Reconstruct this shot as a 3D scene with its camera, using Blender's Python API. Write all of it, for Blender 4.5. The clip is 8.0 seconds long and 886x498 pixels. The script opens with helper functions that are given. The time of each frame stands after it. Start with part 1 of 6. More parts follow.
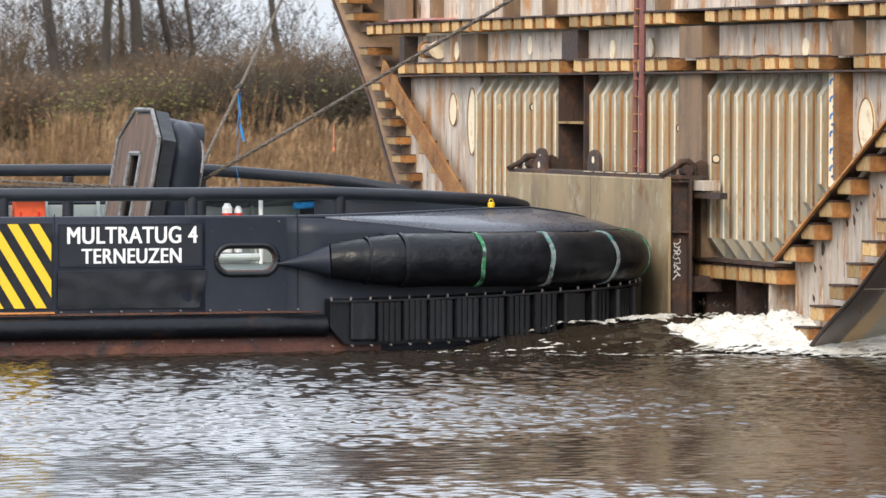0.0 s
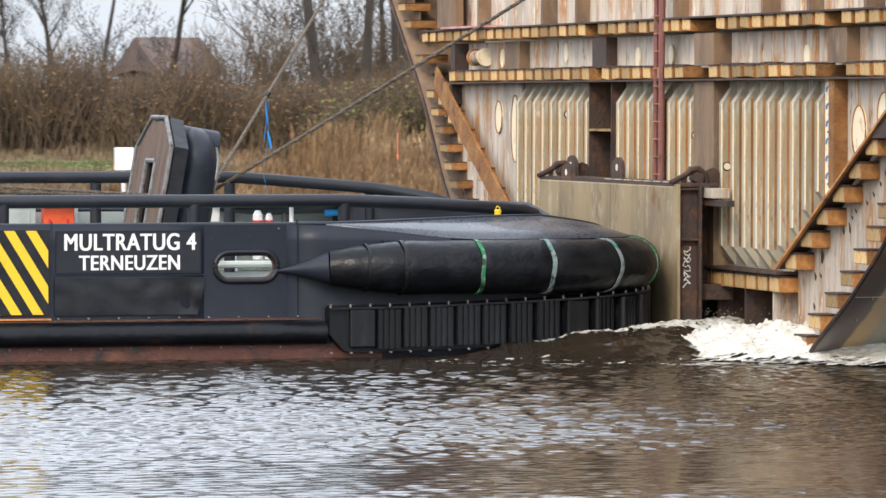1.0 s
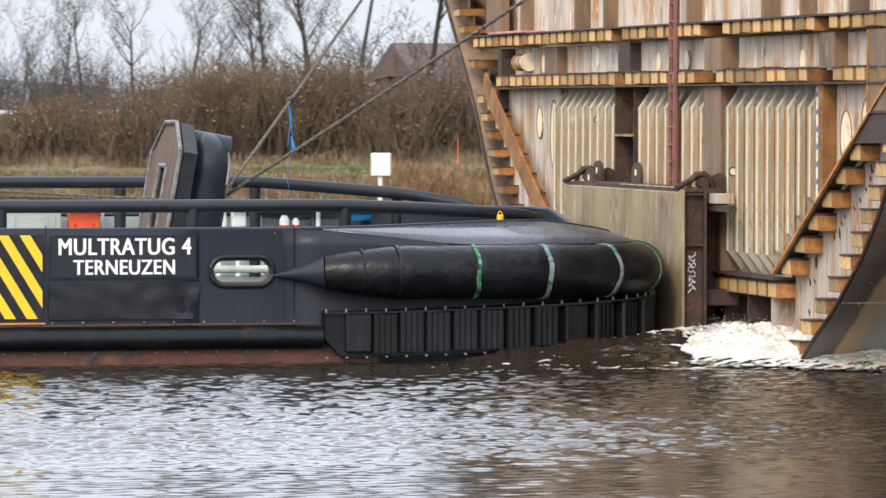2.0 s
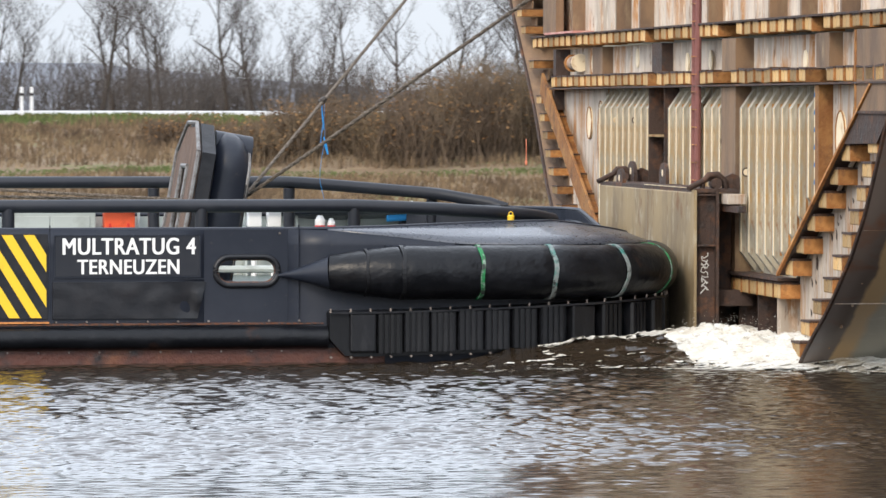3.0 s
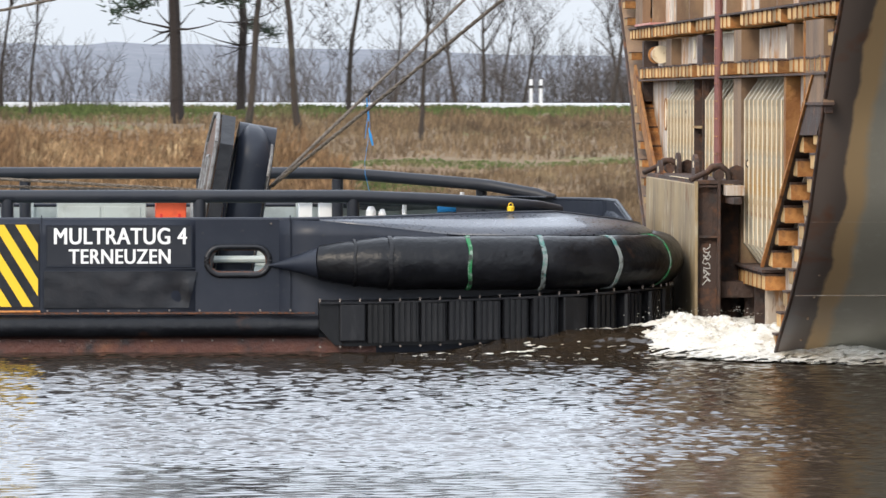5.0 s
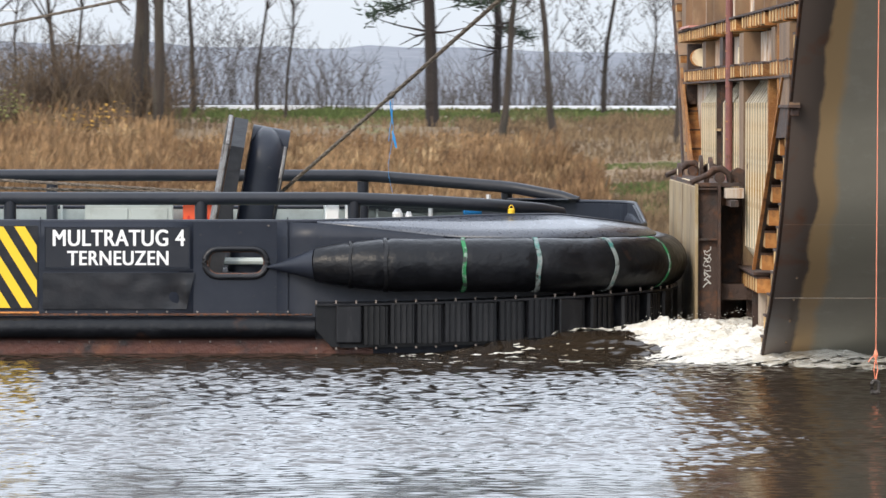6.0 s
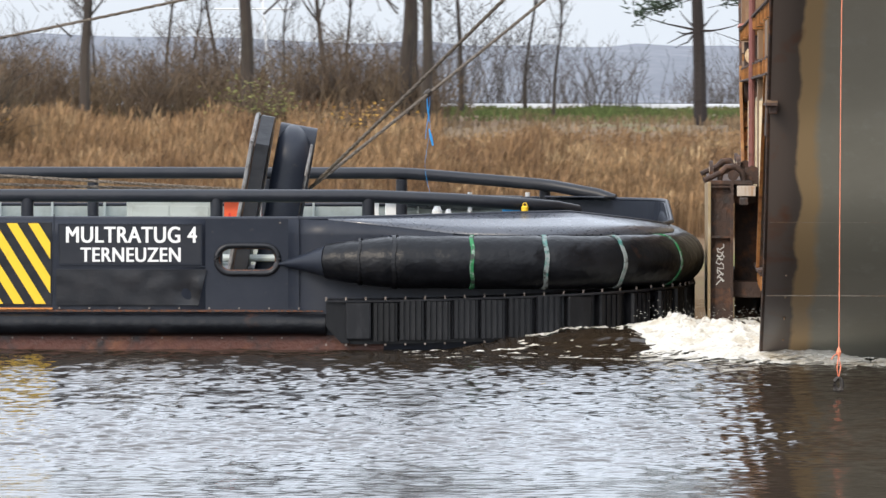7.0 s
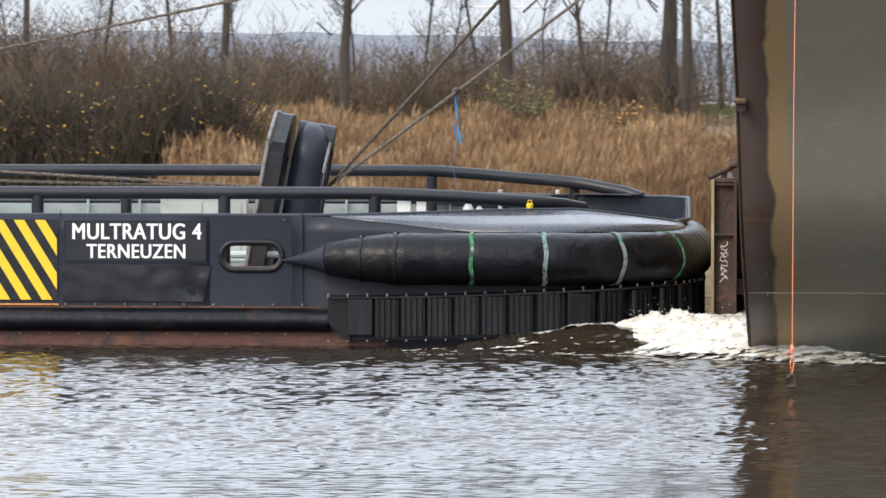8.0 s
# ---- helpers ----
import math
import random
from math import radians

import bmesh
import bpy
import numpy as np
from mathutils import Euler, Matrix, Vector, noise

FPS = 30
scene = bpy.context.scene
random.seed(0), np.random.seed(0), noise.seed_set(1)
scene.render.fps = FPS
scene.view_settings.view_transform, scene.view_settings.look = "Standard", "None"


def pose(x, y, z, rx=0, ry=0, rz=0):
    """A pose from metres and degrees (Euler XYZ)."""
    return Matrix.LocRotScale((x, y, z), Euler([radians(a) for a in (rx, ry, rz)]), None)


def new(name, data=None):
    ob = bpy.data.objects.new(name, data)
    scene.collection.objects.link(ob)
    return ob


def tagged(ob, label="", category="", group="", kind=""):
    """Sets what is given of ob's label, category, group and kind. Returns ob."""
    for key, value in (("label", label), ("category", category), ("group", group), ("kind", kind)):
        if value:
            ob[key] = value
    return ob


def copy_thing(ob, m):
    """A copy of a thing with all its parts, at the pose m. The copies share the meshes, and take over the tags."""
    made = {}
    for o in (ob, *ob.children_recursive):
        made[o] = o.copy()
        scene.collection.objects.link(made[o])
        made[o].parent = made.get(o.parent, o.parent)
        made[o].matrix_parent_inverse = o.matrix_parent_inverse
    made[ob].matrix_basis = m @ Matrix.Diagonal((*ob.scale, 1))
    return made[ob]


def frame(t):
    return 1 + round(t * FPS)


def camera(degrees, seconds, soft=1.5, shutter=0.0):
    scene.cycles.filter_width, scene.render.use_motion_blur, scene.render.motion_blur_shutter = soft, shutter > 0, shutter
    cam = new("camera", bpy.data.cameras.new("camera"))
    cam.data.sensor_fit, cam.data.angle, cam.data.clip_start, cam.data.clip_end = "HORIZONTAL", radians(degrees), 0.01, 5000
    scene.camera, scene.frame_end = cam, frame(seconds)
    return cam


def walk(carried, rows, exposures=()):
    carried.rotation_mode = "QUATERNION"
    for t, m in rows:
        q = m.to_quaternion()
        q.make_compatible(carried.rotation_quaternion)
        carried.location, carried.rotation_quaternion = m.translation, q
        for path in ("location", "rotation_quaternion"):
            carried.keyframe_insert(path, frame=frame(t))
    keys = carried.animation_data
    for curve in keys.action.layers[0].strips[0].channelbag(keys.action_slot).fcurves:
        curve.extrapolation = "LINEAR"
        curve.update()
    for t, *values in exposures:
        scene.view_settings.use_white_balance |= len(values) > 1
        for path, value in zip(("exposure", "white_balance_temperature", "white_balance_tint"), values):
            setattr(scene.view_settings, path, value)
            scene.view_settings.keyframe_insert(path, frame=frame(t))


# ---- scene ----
# ------------------------------------------------------------------ camera
EYE = (0.0, 0.0, 3.926)
cam = camera(9.958, 8.0, soft=1.5, shutter=0.3)
LOOKS = [  # seconds, tilt, turn
    (0.0, -1.731, -20.706),
    (0.5, -1.689, -19.232),
    (1.0, -1.649, -17.771),
    (1.5, -1.616, -16.340),
    (3.0, -1.587, -11.903),
    (3.5, -1.616, -10.413),
    (4.0, -1.654, -8.961),
    (4.5, -1.682, -7.565),
    (6.0, -1.652, -3.306),
    (6.5, -1.656, -1.794),
    (7.0, -1.675, -0.289),
    (7.5, -1.690, 1.171),
    (8.0, -1.699, 2.630),
]
walk(cam, [(t, pose(*EYE, 90 + a, 0, b) @ pose(0, 0, 0, 0, 0, 0.10)) for t, a, b in LOOKS])


def tug_pose(t):
    """Where the tug, and the hull that it is lashed to, are at t seconds."""
    u = (t - 4) / 4
    return pose(6.393 + -15.653 * u + -0.323 * u * u, 77.898 + 3.379 * u + -0.997 * u * u, 0, 0, 0, 0.177 * u + -0.021 * u * u)


# ------------------------------------------------------------------ light
SUN_UP, SUN_TURN = 34.0, 215.0   # height, and bearing clockwise from north (+y)
world = bpy.data.worlds.new("world")
scene.world = world
world.use_nodes = True
wn = world.node_tree
sky = wn.nodes.new("ShaderNodeTexSky")
sky.sky_type, sky.sun_disc = "NISHITA", False
sky.sun_elevation, sky.sun_rotation = radians(SUN_UP), radians(SUN_TURN)
sky.altitude, sky.air_density, sky.dust_density, sky.ozone_density = 0.0, 1.0, 2.0, 1.0
wn.nodes["Background"].inputs["Strength"].default_value = 0.13
# thin, even cloud over the whole sky
cloud = wn.nodes.new("ShaderNodeTexNoise")
cloud.inputs["Scale"].default_value, cloud.inputs["Detail"].default_value = 2.2, 5
ramp = wn.nodes.new("ShaderNodeMix")
ramp.data_type = "RGBA"
ramp.inputs["A"].default_value, ramp.inputs["B"].default_value = (4.9, 5.6, 6.5, 1), (6.85, 7.0, 7.45, 1)
wn.links.new(cloud.outputs["Fac"], ramp.inputs["Factor"])
cover = wn.nodes.new("ShaderNodeMix")
cover.data_type = "RGBA"
cover.inputs["Factor"].default_value = 0.85
wn.links.new(sky.outputs[0], cover.inputs["A"])
wn.links.new(ramp.outputs["Result"], cover.inputs["B"])
# an overcast sky is nearly three times as bright overhead as at the horizon
wtc = wn.nodes.new("ShaderNodeTexCoord")
wsep = wn.nodes.new("ShaderNodeSeparateXYZ")
wn.links.new(wtc.outputs["Generated"], wsep.inputs[0])
wz = wn.nodes.new("ShaderNodeMapRange")
wz.inputs["From Min"].default_value, wz.inputs["From Max"].default_value = 0.02, 0.24
wz.inputs["To Min"].default_value, wz.inputs["To Max"].default_value = 0.93, 2.3
wn.links.new(wsep.outputs["Z"], wz.inputs["Value"])
wmul = wn.nodes.new("ShaderNodeVectorMath")
wmul.operation = "SCALE"
wn.links.new(cover.outputs["Result"], wmul.inputs[0])
wn.links.new(wz.outputs[0], wmul.inputs["Scale"])
wn.links.new(wmul.outputs[0], wn.nodes["Background"].inputs["Color"])
sun_data = bpy.data.lights.new("sun", "SUN")
sun_data.energy, sun_data.angle, sun_data.color = 1.45, radians(14), (1.0, 0.86, 0.68)
sun = new("sun", sun_data)
sd = Vector((math.sin(radians(SUN_TURN)) * math.cos(radians(SUN_UP)), math.cos(radians(SUN_TURN)) * math.cos(radians(SUN_UP)), math.sin(radians(SUN_UP))))
sun.rotation_euler = sd.to_track_quat("Z", "Y").to_euler()
sun.location = sd * 60
scene.view_settings.exposure = 0.38


# ------------------------------------------------------------------ materials
def mat(name, color, rough=0.6, metal=0.0, spots=(), bump=0.0, bump_scale=30.0, rand=0.0, island=0.0, stretch=(1, 1, 1), spec=0.5, coat=0.0):
    """A painted or worn surface. spots: (colour, noise size, from, to, roughness or None) laid over one another."""
    m = bpy.data.materials.new(name)
    m.use_nodes = True
    nt = m.node_tree
    b = nt.nodes["Principled BSDF"]
    b.inputs["Roughness"].default_value, b.inputs["Metallic"].default_value = rough, metal
    b.inputs["Specular IOR Level"].default_value = spec
    b.inputs["Coat Weight"].default_value = coat
    tc = nt.nodes.new("ShaderNodeTexCoord")
    mp = nt.nodes.new("ShaderNodeMapping")
    mp.inputs["Scale"].default_value = stretch
    nt.links.new(tc.outputs["Object"], mp.inputs["Vector"])
    rgb = nt.nodes.new("ShaderNodeRGB")
    rgb.outputs[0].default_value = (*color, 1)
    col, rgh = rgb.outputs[0], None
    for c, size, lo, hi, r in spots:
        n = nt.nodes.new("ShaderNodeTexNoise")
        n.inputs["Scale"].default_value, n.inputs["Detail"].default_value, n.inputs["Roughness"].default_value = 1 / size, 7, 0.62
        nt.links.new(mp.outputs[0], n.inputs["Vector"])
        g = nt.nodes.new("ShaderNodeMapRange")
        g.inputs["From Min"].default_value, g.inputs["From Max"].default_value = lo, hi
        nt.links.new(n.outputs["Fac"], g.inputs["Value"])
        mix = nt.nodes.new("ShaderNodeMix")
        mix.data_type = "RGBA"
        nt.links.new(g.outputs[0], mix.inputs["Factor"])
        nt.links.new(col, mix.inputs["A"])
        mix.inputs["B"].default_value = (*c, 1)
        col = mix.outputs["Result"]
        if r is not None:
            rm = nt.nodes.new("ShaderNodeMix")
            nt.links.new(g.outputs[0], rm.inputs["Factor"])
            rm.inputs["B"].default_value = r
            if rgh is None:
                rm.inputs["A"].default_value = rough
            else:
                nt.links.new(rgh, rm.inputs["A"])
            rgh = rm.outputs["Result"]
    if rand or island:
        src = nt.nodes.new("ShaderNodeObjectInfo").outputs["Random"] if rand else nt.nodes.new("ShaderNodeNewGeometry").outputs["Random Per Island"]
        k = rand or island
        v = nt.nodes.new("ShaderNodeMapRange")
        v.inputs["To Min"].default_value, v.inputs["To Max"].default_value = 1 - k, 1 + k
        nt.links.new(src, v.inputs["Value"])
        hs = nt.nodes.new("ShaderNodeHueSaturation")
        nt.links.new(v.outputs[0], hs.inputs["Value"])
        nt.links.new(col, hs.inputs["Color"])
        col = hs.outputs[0]
    nt.links.new(col, b.inputs["Base Color"])
    if rgh is not None:
        nt.links.new(rgh, b.inputs["Roughness"])
    if bump:
        n = nt.nodes.new("ShaderNodeTexNoise")
        n.inputs["Scale"].default_value, n.inputs["Detail"].default_value = bump_scale, 5
        nt.links.new(mp.outputs[0], n.inputs["Vector"])
        bp = nt.nodes.new("ShaderNodeBump")
        bp.inputs["Strength"].default_value, bp.inputs["Distance"].default_value = bump, 0.05
        nt.links.new(n.outputs["Fac"], bp.inputs["Height"])
        nt.links.new(bp.outputs[0], b.inputs["Normal"])
    return m


NAVY = mat("navy_hull_paint", (0.0130, 0.0165, 0.026), 0.38, spots=[((0.024, 0.028, 0.039), 1.3, 0.42, 0.7, 0.5), ((0.045, 0.043, 0.043), 0.12, 0.62, 0.8, 0.7)], bump=0.25, bump_scale=1.6, spec=0.28)
# wet navy, its base lightened so the colour carries some sky reflection
NAVY_TOP = mat("wet_paint_with_sky_sheen", (0.038, 0.045, 0.062), 0.30, spots=[((0.056, 0.063, 0.080), 0.5, 0.4, 0.65, 0.40), ((0.022, 0.025, 0.033), 0.06, 0.55, 0.66, 0.15)], bump=0.12, bump_scale=14, spec=0.6, coat=0.25)
PANEL = mat("black_panel_paint", (0.008, 0.009, 0.012), 0.36, spots=[((0.017, 0.017, 0.020), 0.4, 0.45, 0.7, 0.5)], bump=0.5, bump_scale=2.5, spec=0.35)
RUBBER = mat("black_rubber", (0.0032, 0.0038, 0.0056), 0.30, spots=[((0.008, 0.009, 0.012), 0.5, 0.45, 0.7, 0.48), ((0.040, 0.018, 0.011), 0.9, 0.64, 0.74, 0.6), ((0.020, 0.020, 0.022), 0.03, 0.64, 0.75, 0.6)], bump=0.35, bump_scale=7, spec=0.24)
RUBBER_OLD = mat("scuffed_rubber", (0.0055, 0.006, 0.0078), 0.40, spots=[((0.016, 0.017, 0.020), 0.10, 0.5, 0.75, 0.6)], bump=0.15, bump_scale=9, rand=0.4, spec=0.3, stretch=(1, 1, 0.4))
BOOT = mat("red_brown_boot_topping", (0.085, 0.028, 0.018), 0.55, spots=[((0.16, 0.065, 0.035), 0.5, 0.5, 0.68, 0.7), ((0.02, 0.013, 0.012), 0.35, 0.5, 0.7, 0.4)], bump=0.4, bump_scale=15)
PLATE = mat("dark_name_board_paint", (0.013, 0.015, 0.021), 0.34, spots=[((0.020, 0.022, 0.028), 0.6, 0.45, 0.7, 0.5)], bump=0.12, bump_scale=3, spec=0.35)
WHITE = mat("white_lettering_paint", (0.78, 0.78, 0.77), 0.5, spots=[((0.5, 0.48, 0.45), 0.05, 0.62, 0.78, 0.7)])
YELLOW = mat("yellow_paint", (0.78, 0.50, 0.02), 0.5, spots=[((0.5, 0.30, 0.03), 0.25, 0.58, 0.8, 0.6)], bump=0.1)
ORANGE = mat("orange_plastic", (0.75, 0.10, 0.03), 0.45, spots=[((0.5, 0.06, 0.02), 0.2, 0.5, 0.8, None)])
RED = mat("red_plastic", (0.6, 0.03, 0.02), 0.4)
GREYIN = mat("pale_grey_inner_paint", (0.42, 0.46, 0.44), 0.5, spots=[((0.30, 0.32, 0.30), 0.5, 0.5, 0.75, 0.6), ((0.25, 0.14, 0.07), 0.07, 0.68, 0.78, 0.8)])
DECK = mat("green_grey_deck_paint", (0.10, 0.13, 0.12), 0.5, spots=[((0.05, 0.06, 0.06), 0.4, 0.5, 0.7, 0.3)], bump=0.2)
RUSTLIP = mat("rusted_steel_lip", (0.12, 0.045, 0.02), 0.75, spots=[((0.02, 0.02, 0.024), 0.06, 0.45, 0.6, 0.5)], bump=0.4)
EDGE_ORANGE = mat("primer_orange_ledge", (0.55, 0.22, 0.06), 0.7, spots=[((0.25, 0.09, 0.03), 0.1, 0.5, 0.7, None)])
WOOD = mat("weathered_brown_timber", (0.13, 0.078, 0.052), 0.75, spots=[((0.065, 0.04, 0.03), 0.35, 0.42, 0.65, None), ((0.28, 0.22, 0.18), 0.12, 0.60, 0.8, None)], bump=0.5, bump_scale=12, stretch=(3, 3, 0.35))
STEELWORN = mat("worn_steel_edging", (0.20, 0.20, 0.20), 0.5, 0.3, spots=[((0.09, 0.07, 0.06), 0.1, 0.45, 0.7, 0.7)], bump=0.3)
ROPE = mat("grey_brown_tow_rope", (0.105, 0.082, 0.062), 0.85, spots=[((0.21, 0.175, 0.14), 0.04, 0.45, 0.6, None)], bump=0.8, bump_scale=60)
BLUE = mat("blue_cord", (0.02, 0.26, 0.62), 0.7)
GREEN = mat("green_strap", (0.012, 0.17, 0.055), 0.6, spots=[((0.24, 0.30, 0.27), 0.12, 0.50, 0.62, None), ((0.02, 0.03, 0.025), 0.2, 0.52, 0.62, None)])
STRAPW = mat("grey_white_strap", (0.20, 0.23, 0.23), 0.6, spots=[((0.03, 0.17, 0.15), 0.22, 0.50, 0.60, None), ((0.03, 0.03, 0.03), 0.12, 0.52, 0.62, None)])
BOLT = mat("dull_bolt_steel", (0.20, 0.17, 0.15), 0.5, 0.4, rand=0.4)
# the old hull
CREAM = mat("weathered_cream_bulkhead", (0.385, 0.345, 0.26), 0.7, spots=[((0.33, 0.30, 0.24), 0.7, 0.42, 0.62, None), ((0.40, 0.24, 0.085), 0.30, 0.54, 0.66, 0.8), ((0.62, 0.56, 0.45), 0.22, 0.58, 0.72, None), ((0.26, 0.115, 0.04), 0.12, 0.63, 0.72, 0.85)], bump=0.25, bump_scale=8, stretch=(0.9, 0.9, 0.18), rand=0.16)
PALE = mat("pale_grey_bulkhead_plate", (0.52, 0.445, 0.37), 0.7, spots=[((0.36, 0.30, 0.24), 0.6, 0.44, 0.64, None), ((0.36, 0.165, 0.05), 0.4, 0.50, 0.62, 0.8), ((0.66, 0.60, 0.50), 0.2, 0.54, 0.68, None), ((0.15, 0.07, 0.035), 0.15, 0.60, 0.70, 0.85)], bump=0.25, bump_scale=6, stretch=(1.3, 1.3, 0.3), rand=0.1)
RUST = mat("orange_brown_rust", (0.30, 0.125, 0.035), 0.85, spots=[((0.44, 0.22, 0.07), 0.5, 0.45, 0.65, None), ((0.10, 0.045, 0.025), 0.3, 0.52, 0.72, None)], bump=0.6, bump_scale=18, rand=0.35)
STUB = mat("rusty_ochre_cut_stiffener", (0.46, 0.29, 0.115), 0.85, spots=[((0.26, 0.105, 0.03), 0.40, 0.48, 0.66, None), ((0.54, 0.41, 0.21), 0.5, 0.50, 0.68, None), ((0.12, 0.05, 0.024), 0.12, 0.56, 0.70, None)], bump=0.35, bump_scale=10, rand=0.5)
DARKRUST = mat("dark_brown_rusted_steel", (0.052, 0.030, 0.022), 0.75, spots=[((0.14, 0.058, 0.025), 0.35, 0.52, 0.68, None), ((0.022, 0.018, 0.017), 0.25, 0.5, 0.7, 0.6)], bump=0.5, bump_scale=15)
BROWNCOL = mat("brown_stained_column", (0.22, 0.135, 0.075), 0.75, spots=[((0.10, 0.065, 0.045), 0.6, 0.42, 0.65, None), ((0.30, 0.21, 0.12), 0.3, 0.56, 0.75, None)], bump=0.3, stretch=(1, 1, 0.4))
REDPOLE = mat("red_oxide_ladder_paint", (0.20, 0.075, 0.065), 0.7, spots=[((0.12, 0.05, 0.04), 0.2, 0.5, 0.7, None)], bump=0.3)
PINK = mat("faded_red_sheet", (0.50, 0.22, 0.19), 0.7, spots=[((0.62, 0.42, 0.36), 0.3, 0.45, 0.7, None)])
PADMAT = mat("weathered_pale_board", (0.31, 0.23, 0.125), 0.75, spots=[((0.20, 0.15, 0.09), 0.9, 0.42, 0.62, None), ((0.42, 0.37, 0.27), 0.3, 0.55, 0.72, None), ((0.17, 0.085, 0.035), 0.25, 0.60, 0.72, None)], bump=0.2, bump_scale=6, stretch=(0.8, 0.8, 0.45))
CHALK = mat("chalk_white_marks", (0.62, 0.62, 0.60), 0.8)
BLUEMARK = mat("blue_paint_marks", (0.08, 0.22, 0.46), 0.7)
# cream primer; on the stiffeners' edges it paints their highlight
GLEAM = mat("cream_primer_and_rib_highlight", (0.80, 0.68, 0.48), 0.6, spots=[((0.5, 0.33, 0.16), 0.2, 0.55, 0.75, None)])
ORANGELINE = mat("orange_heaving_line", (0.78, 0.25, 0.14), 0.7)
IRON = mat("dark_iron", (0.05, 0.043, 0.038), 0.5, 0.6, bump=0.4)
# land
BARK = mat("dark_grey_bark", (0.040, 0.030, 0.023), 0.9, spots=[((0.075, 0.068, 0.048), 0.6, 0.5, 0.7, None), ((0.02, 0.016, 0.013), 0.25, 0.52, 0.68, None)], bump=0.7, bump_scale=12, stretch=(1, 1, 0.25))
TWIG = mat("grey_brown_twigs", (0.060, 0.050, 0.044), 0.9, island=0.3)
PINEBARK = mat("dark_pine_bark", (0.023, 0.017, 0.015), 0.9, bump=0.8, bump_scale=9)
NEEDLE = mat("dark_pine_needles", (0.022, 0.040, 0.020), 0.8, island=0.4)
REED = mat("dry_reed_straw", (0.228, 0.138, 0.066), 0.85, spots=[((0.14, 0.078, 0.036), 3.0, 0.42, 0.62, None), ((0.38, 0.27, 0.145), 1.2, 0.55, 0.7, None)], island=0.5)
DRYGRASS = mat("dull_dry_grass", (0.165, 0.112, 0.062), 0.9, spots=[((0.08, 0.052, 0.03), 2.5, 0.45, 0.62, None), ((0.28, 0.21, 0.12), 0.8, 0.55, 0.7, None)], island=0.4)
BUSH = mat("brown_winter_shrub_twigs", (0.094, 0.064, 0.040), 0.9, spots=[((0.135, 0.095, 0.05), 2.0, 0.5, 0.68, None)], island=0.4)
DARKBUSH = mat("dark_shrub_twigs", (0.046, 0.033, 0.022), 0.9, spots=[((0.07, 0.06, 0.03), 1.2, 0.5, 0.7, None)], island=0.4)
YLEAF = mat("yellow_autumn_leaves", (0.42, 0.24, 0.045), 0.8, island=0.4)
BLEAF = mat("withered_orange_brown_leaves", (0.21, 0.115, 0.045), 0.85, island=0.5)
GLEAF = mat("olive_green_leaves", (0.17, 0.17, 0.05), 0.8, island=0.4)
GROUND = mat("dry_bank_grass", (0.15, 0.105, 0.06), 0.95, spots=[((0.10, 0.13, 0.035), 5.0, 0.55, 0.62, None), ((0.14, 0.085, 0.045), 2.0, 0.48, 0.66, None), ((0.22, 0.16, 0.095), 0.5, 0.52, 0.7, None)], bump=0.8, bump_scale=3)
GRASS = mat("short_green_grass", (0.078, 0.105, 0.030), 0.95, spots=[((0.14, 0.115, 0.055), 1.5, 0.48, 0.66, None)], island=0.35)
ASPHALT = mat("wet_grey_asphalt", (0.075, 0.077, 0.08), 0.35, spots=[((0.05, 0.05, 0.052), 0.8, 0.4, 0.6, 0.5)], bump=0.15, bump_scale=40)
RAILW = mat("galvanised_guard_rail", (0.62, 0.64, 0.66), 0.45, 0.2)
# the haze of the distance is mixed into these woodland colours
HILL = mat("haze_tinted_woods", (0.118, 0.127, 0.148), 0.95, spots=[((0.100, 0.108, 0.130), 40.0, 0.42, 0.62, None), ((0.165, 0.17, 0.19), 9.0, 0.5, 0.7, None), ((0.09, 0.097, 0.115), 5.0, 0.55, 0.7, None)])
ROOF = mat("brown_roof_tiles", (0.10, 0.06, 0.045), 0.8, spots=[((0.06, 0.045, 0.04), 0.6, 0.45, 0.65, None)], bump=0.3)
BRICK = mat("brown_brick_wall", (0.10, 0.065, 0.05), 0.85, bump=0.3)
CARPAINT = mat("grey_metallic_car_paint", (0.085, 0.092, 0.115), 0.32, 0.5, coat=0.6)
CARGLASS = mat("dark_car_glass", (0.015, 0.018, 0.022), 0.08)
CARTYRE = mat("car_tyre_rubber", (0.015, 0.015, 0.016), 0.7)
ALLOY = mat("alloy_wheel", (0.45, 0.46, 0.48), 0.3, 0.7)
LAMPRED = mat("red_tail_lamp_glass", (0.75, 0.02, 0.03), 0.2)
SIGNW = mat("white_sign_enamel", (0.78, 0.78, 0.78), 0.4)
FOAM = mat("white_water_foam", (0.61, 0.595, 0.54), 0.75, spots=[((0.44, 0.385, 0.29), 0.40, 0.48, 0.66, 0.5), ((0.74, 0.735, 0.71), 0.14, 0.52, 0.66, None), ((0.20, 0.145, 0.09), 0.09, 0.58, 0.70, 0.2)], bump=0.8, bump_scale=20, stretch=(0.6, 0.6, 1.8))


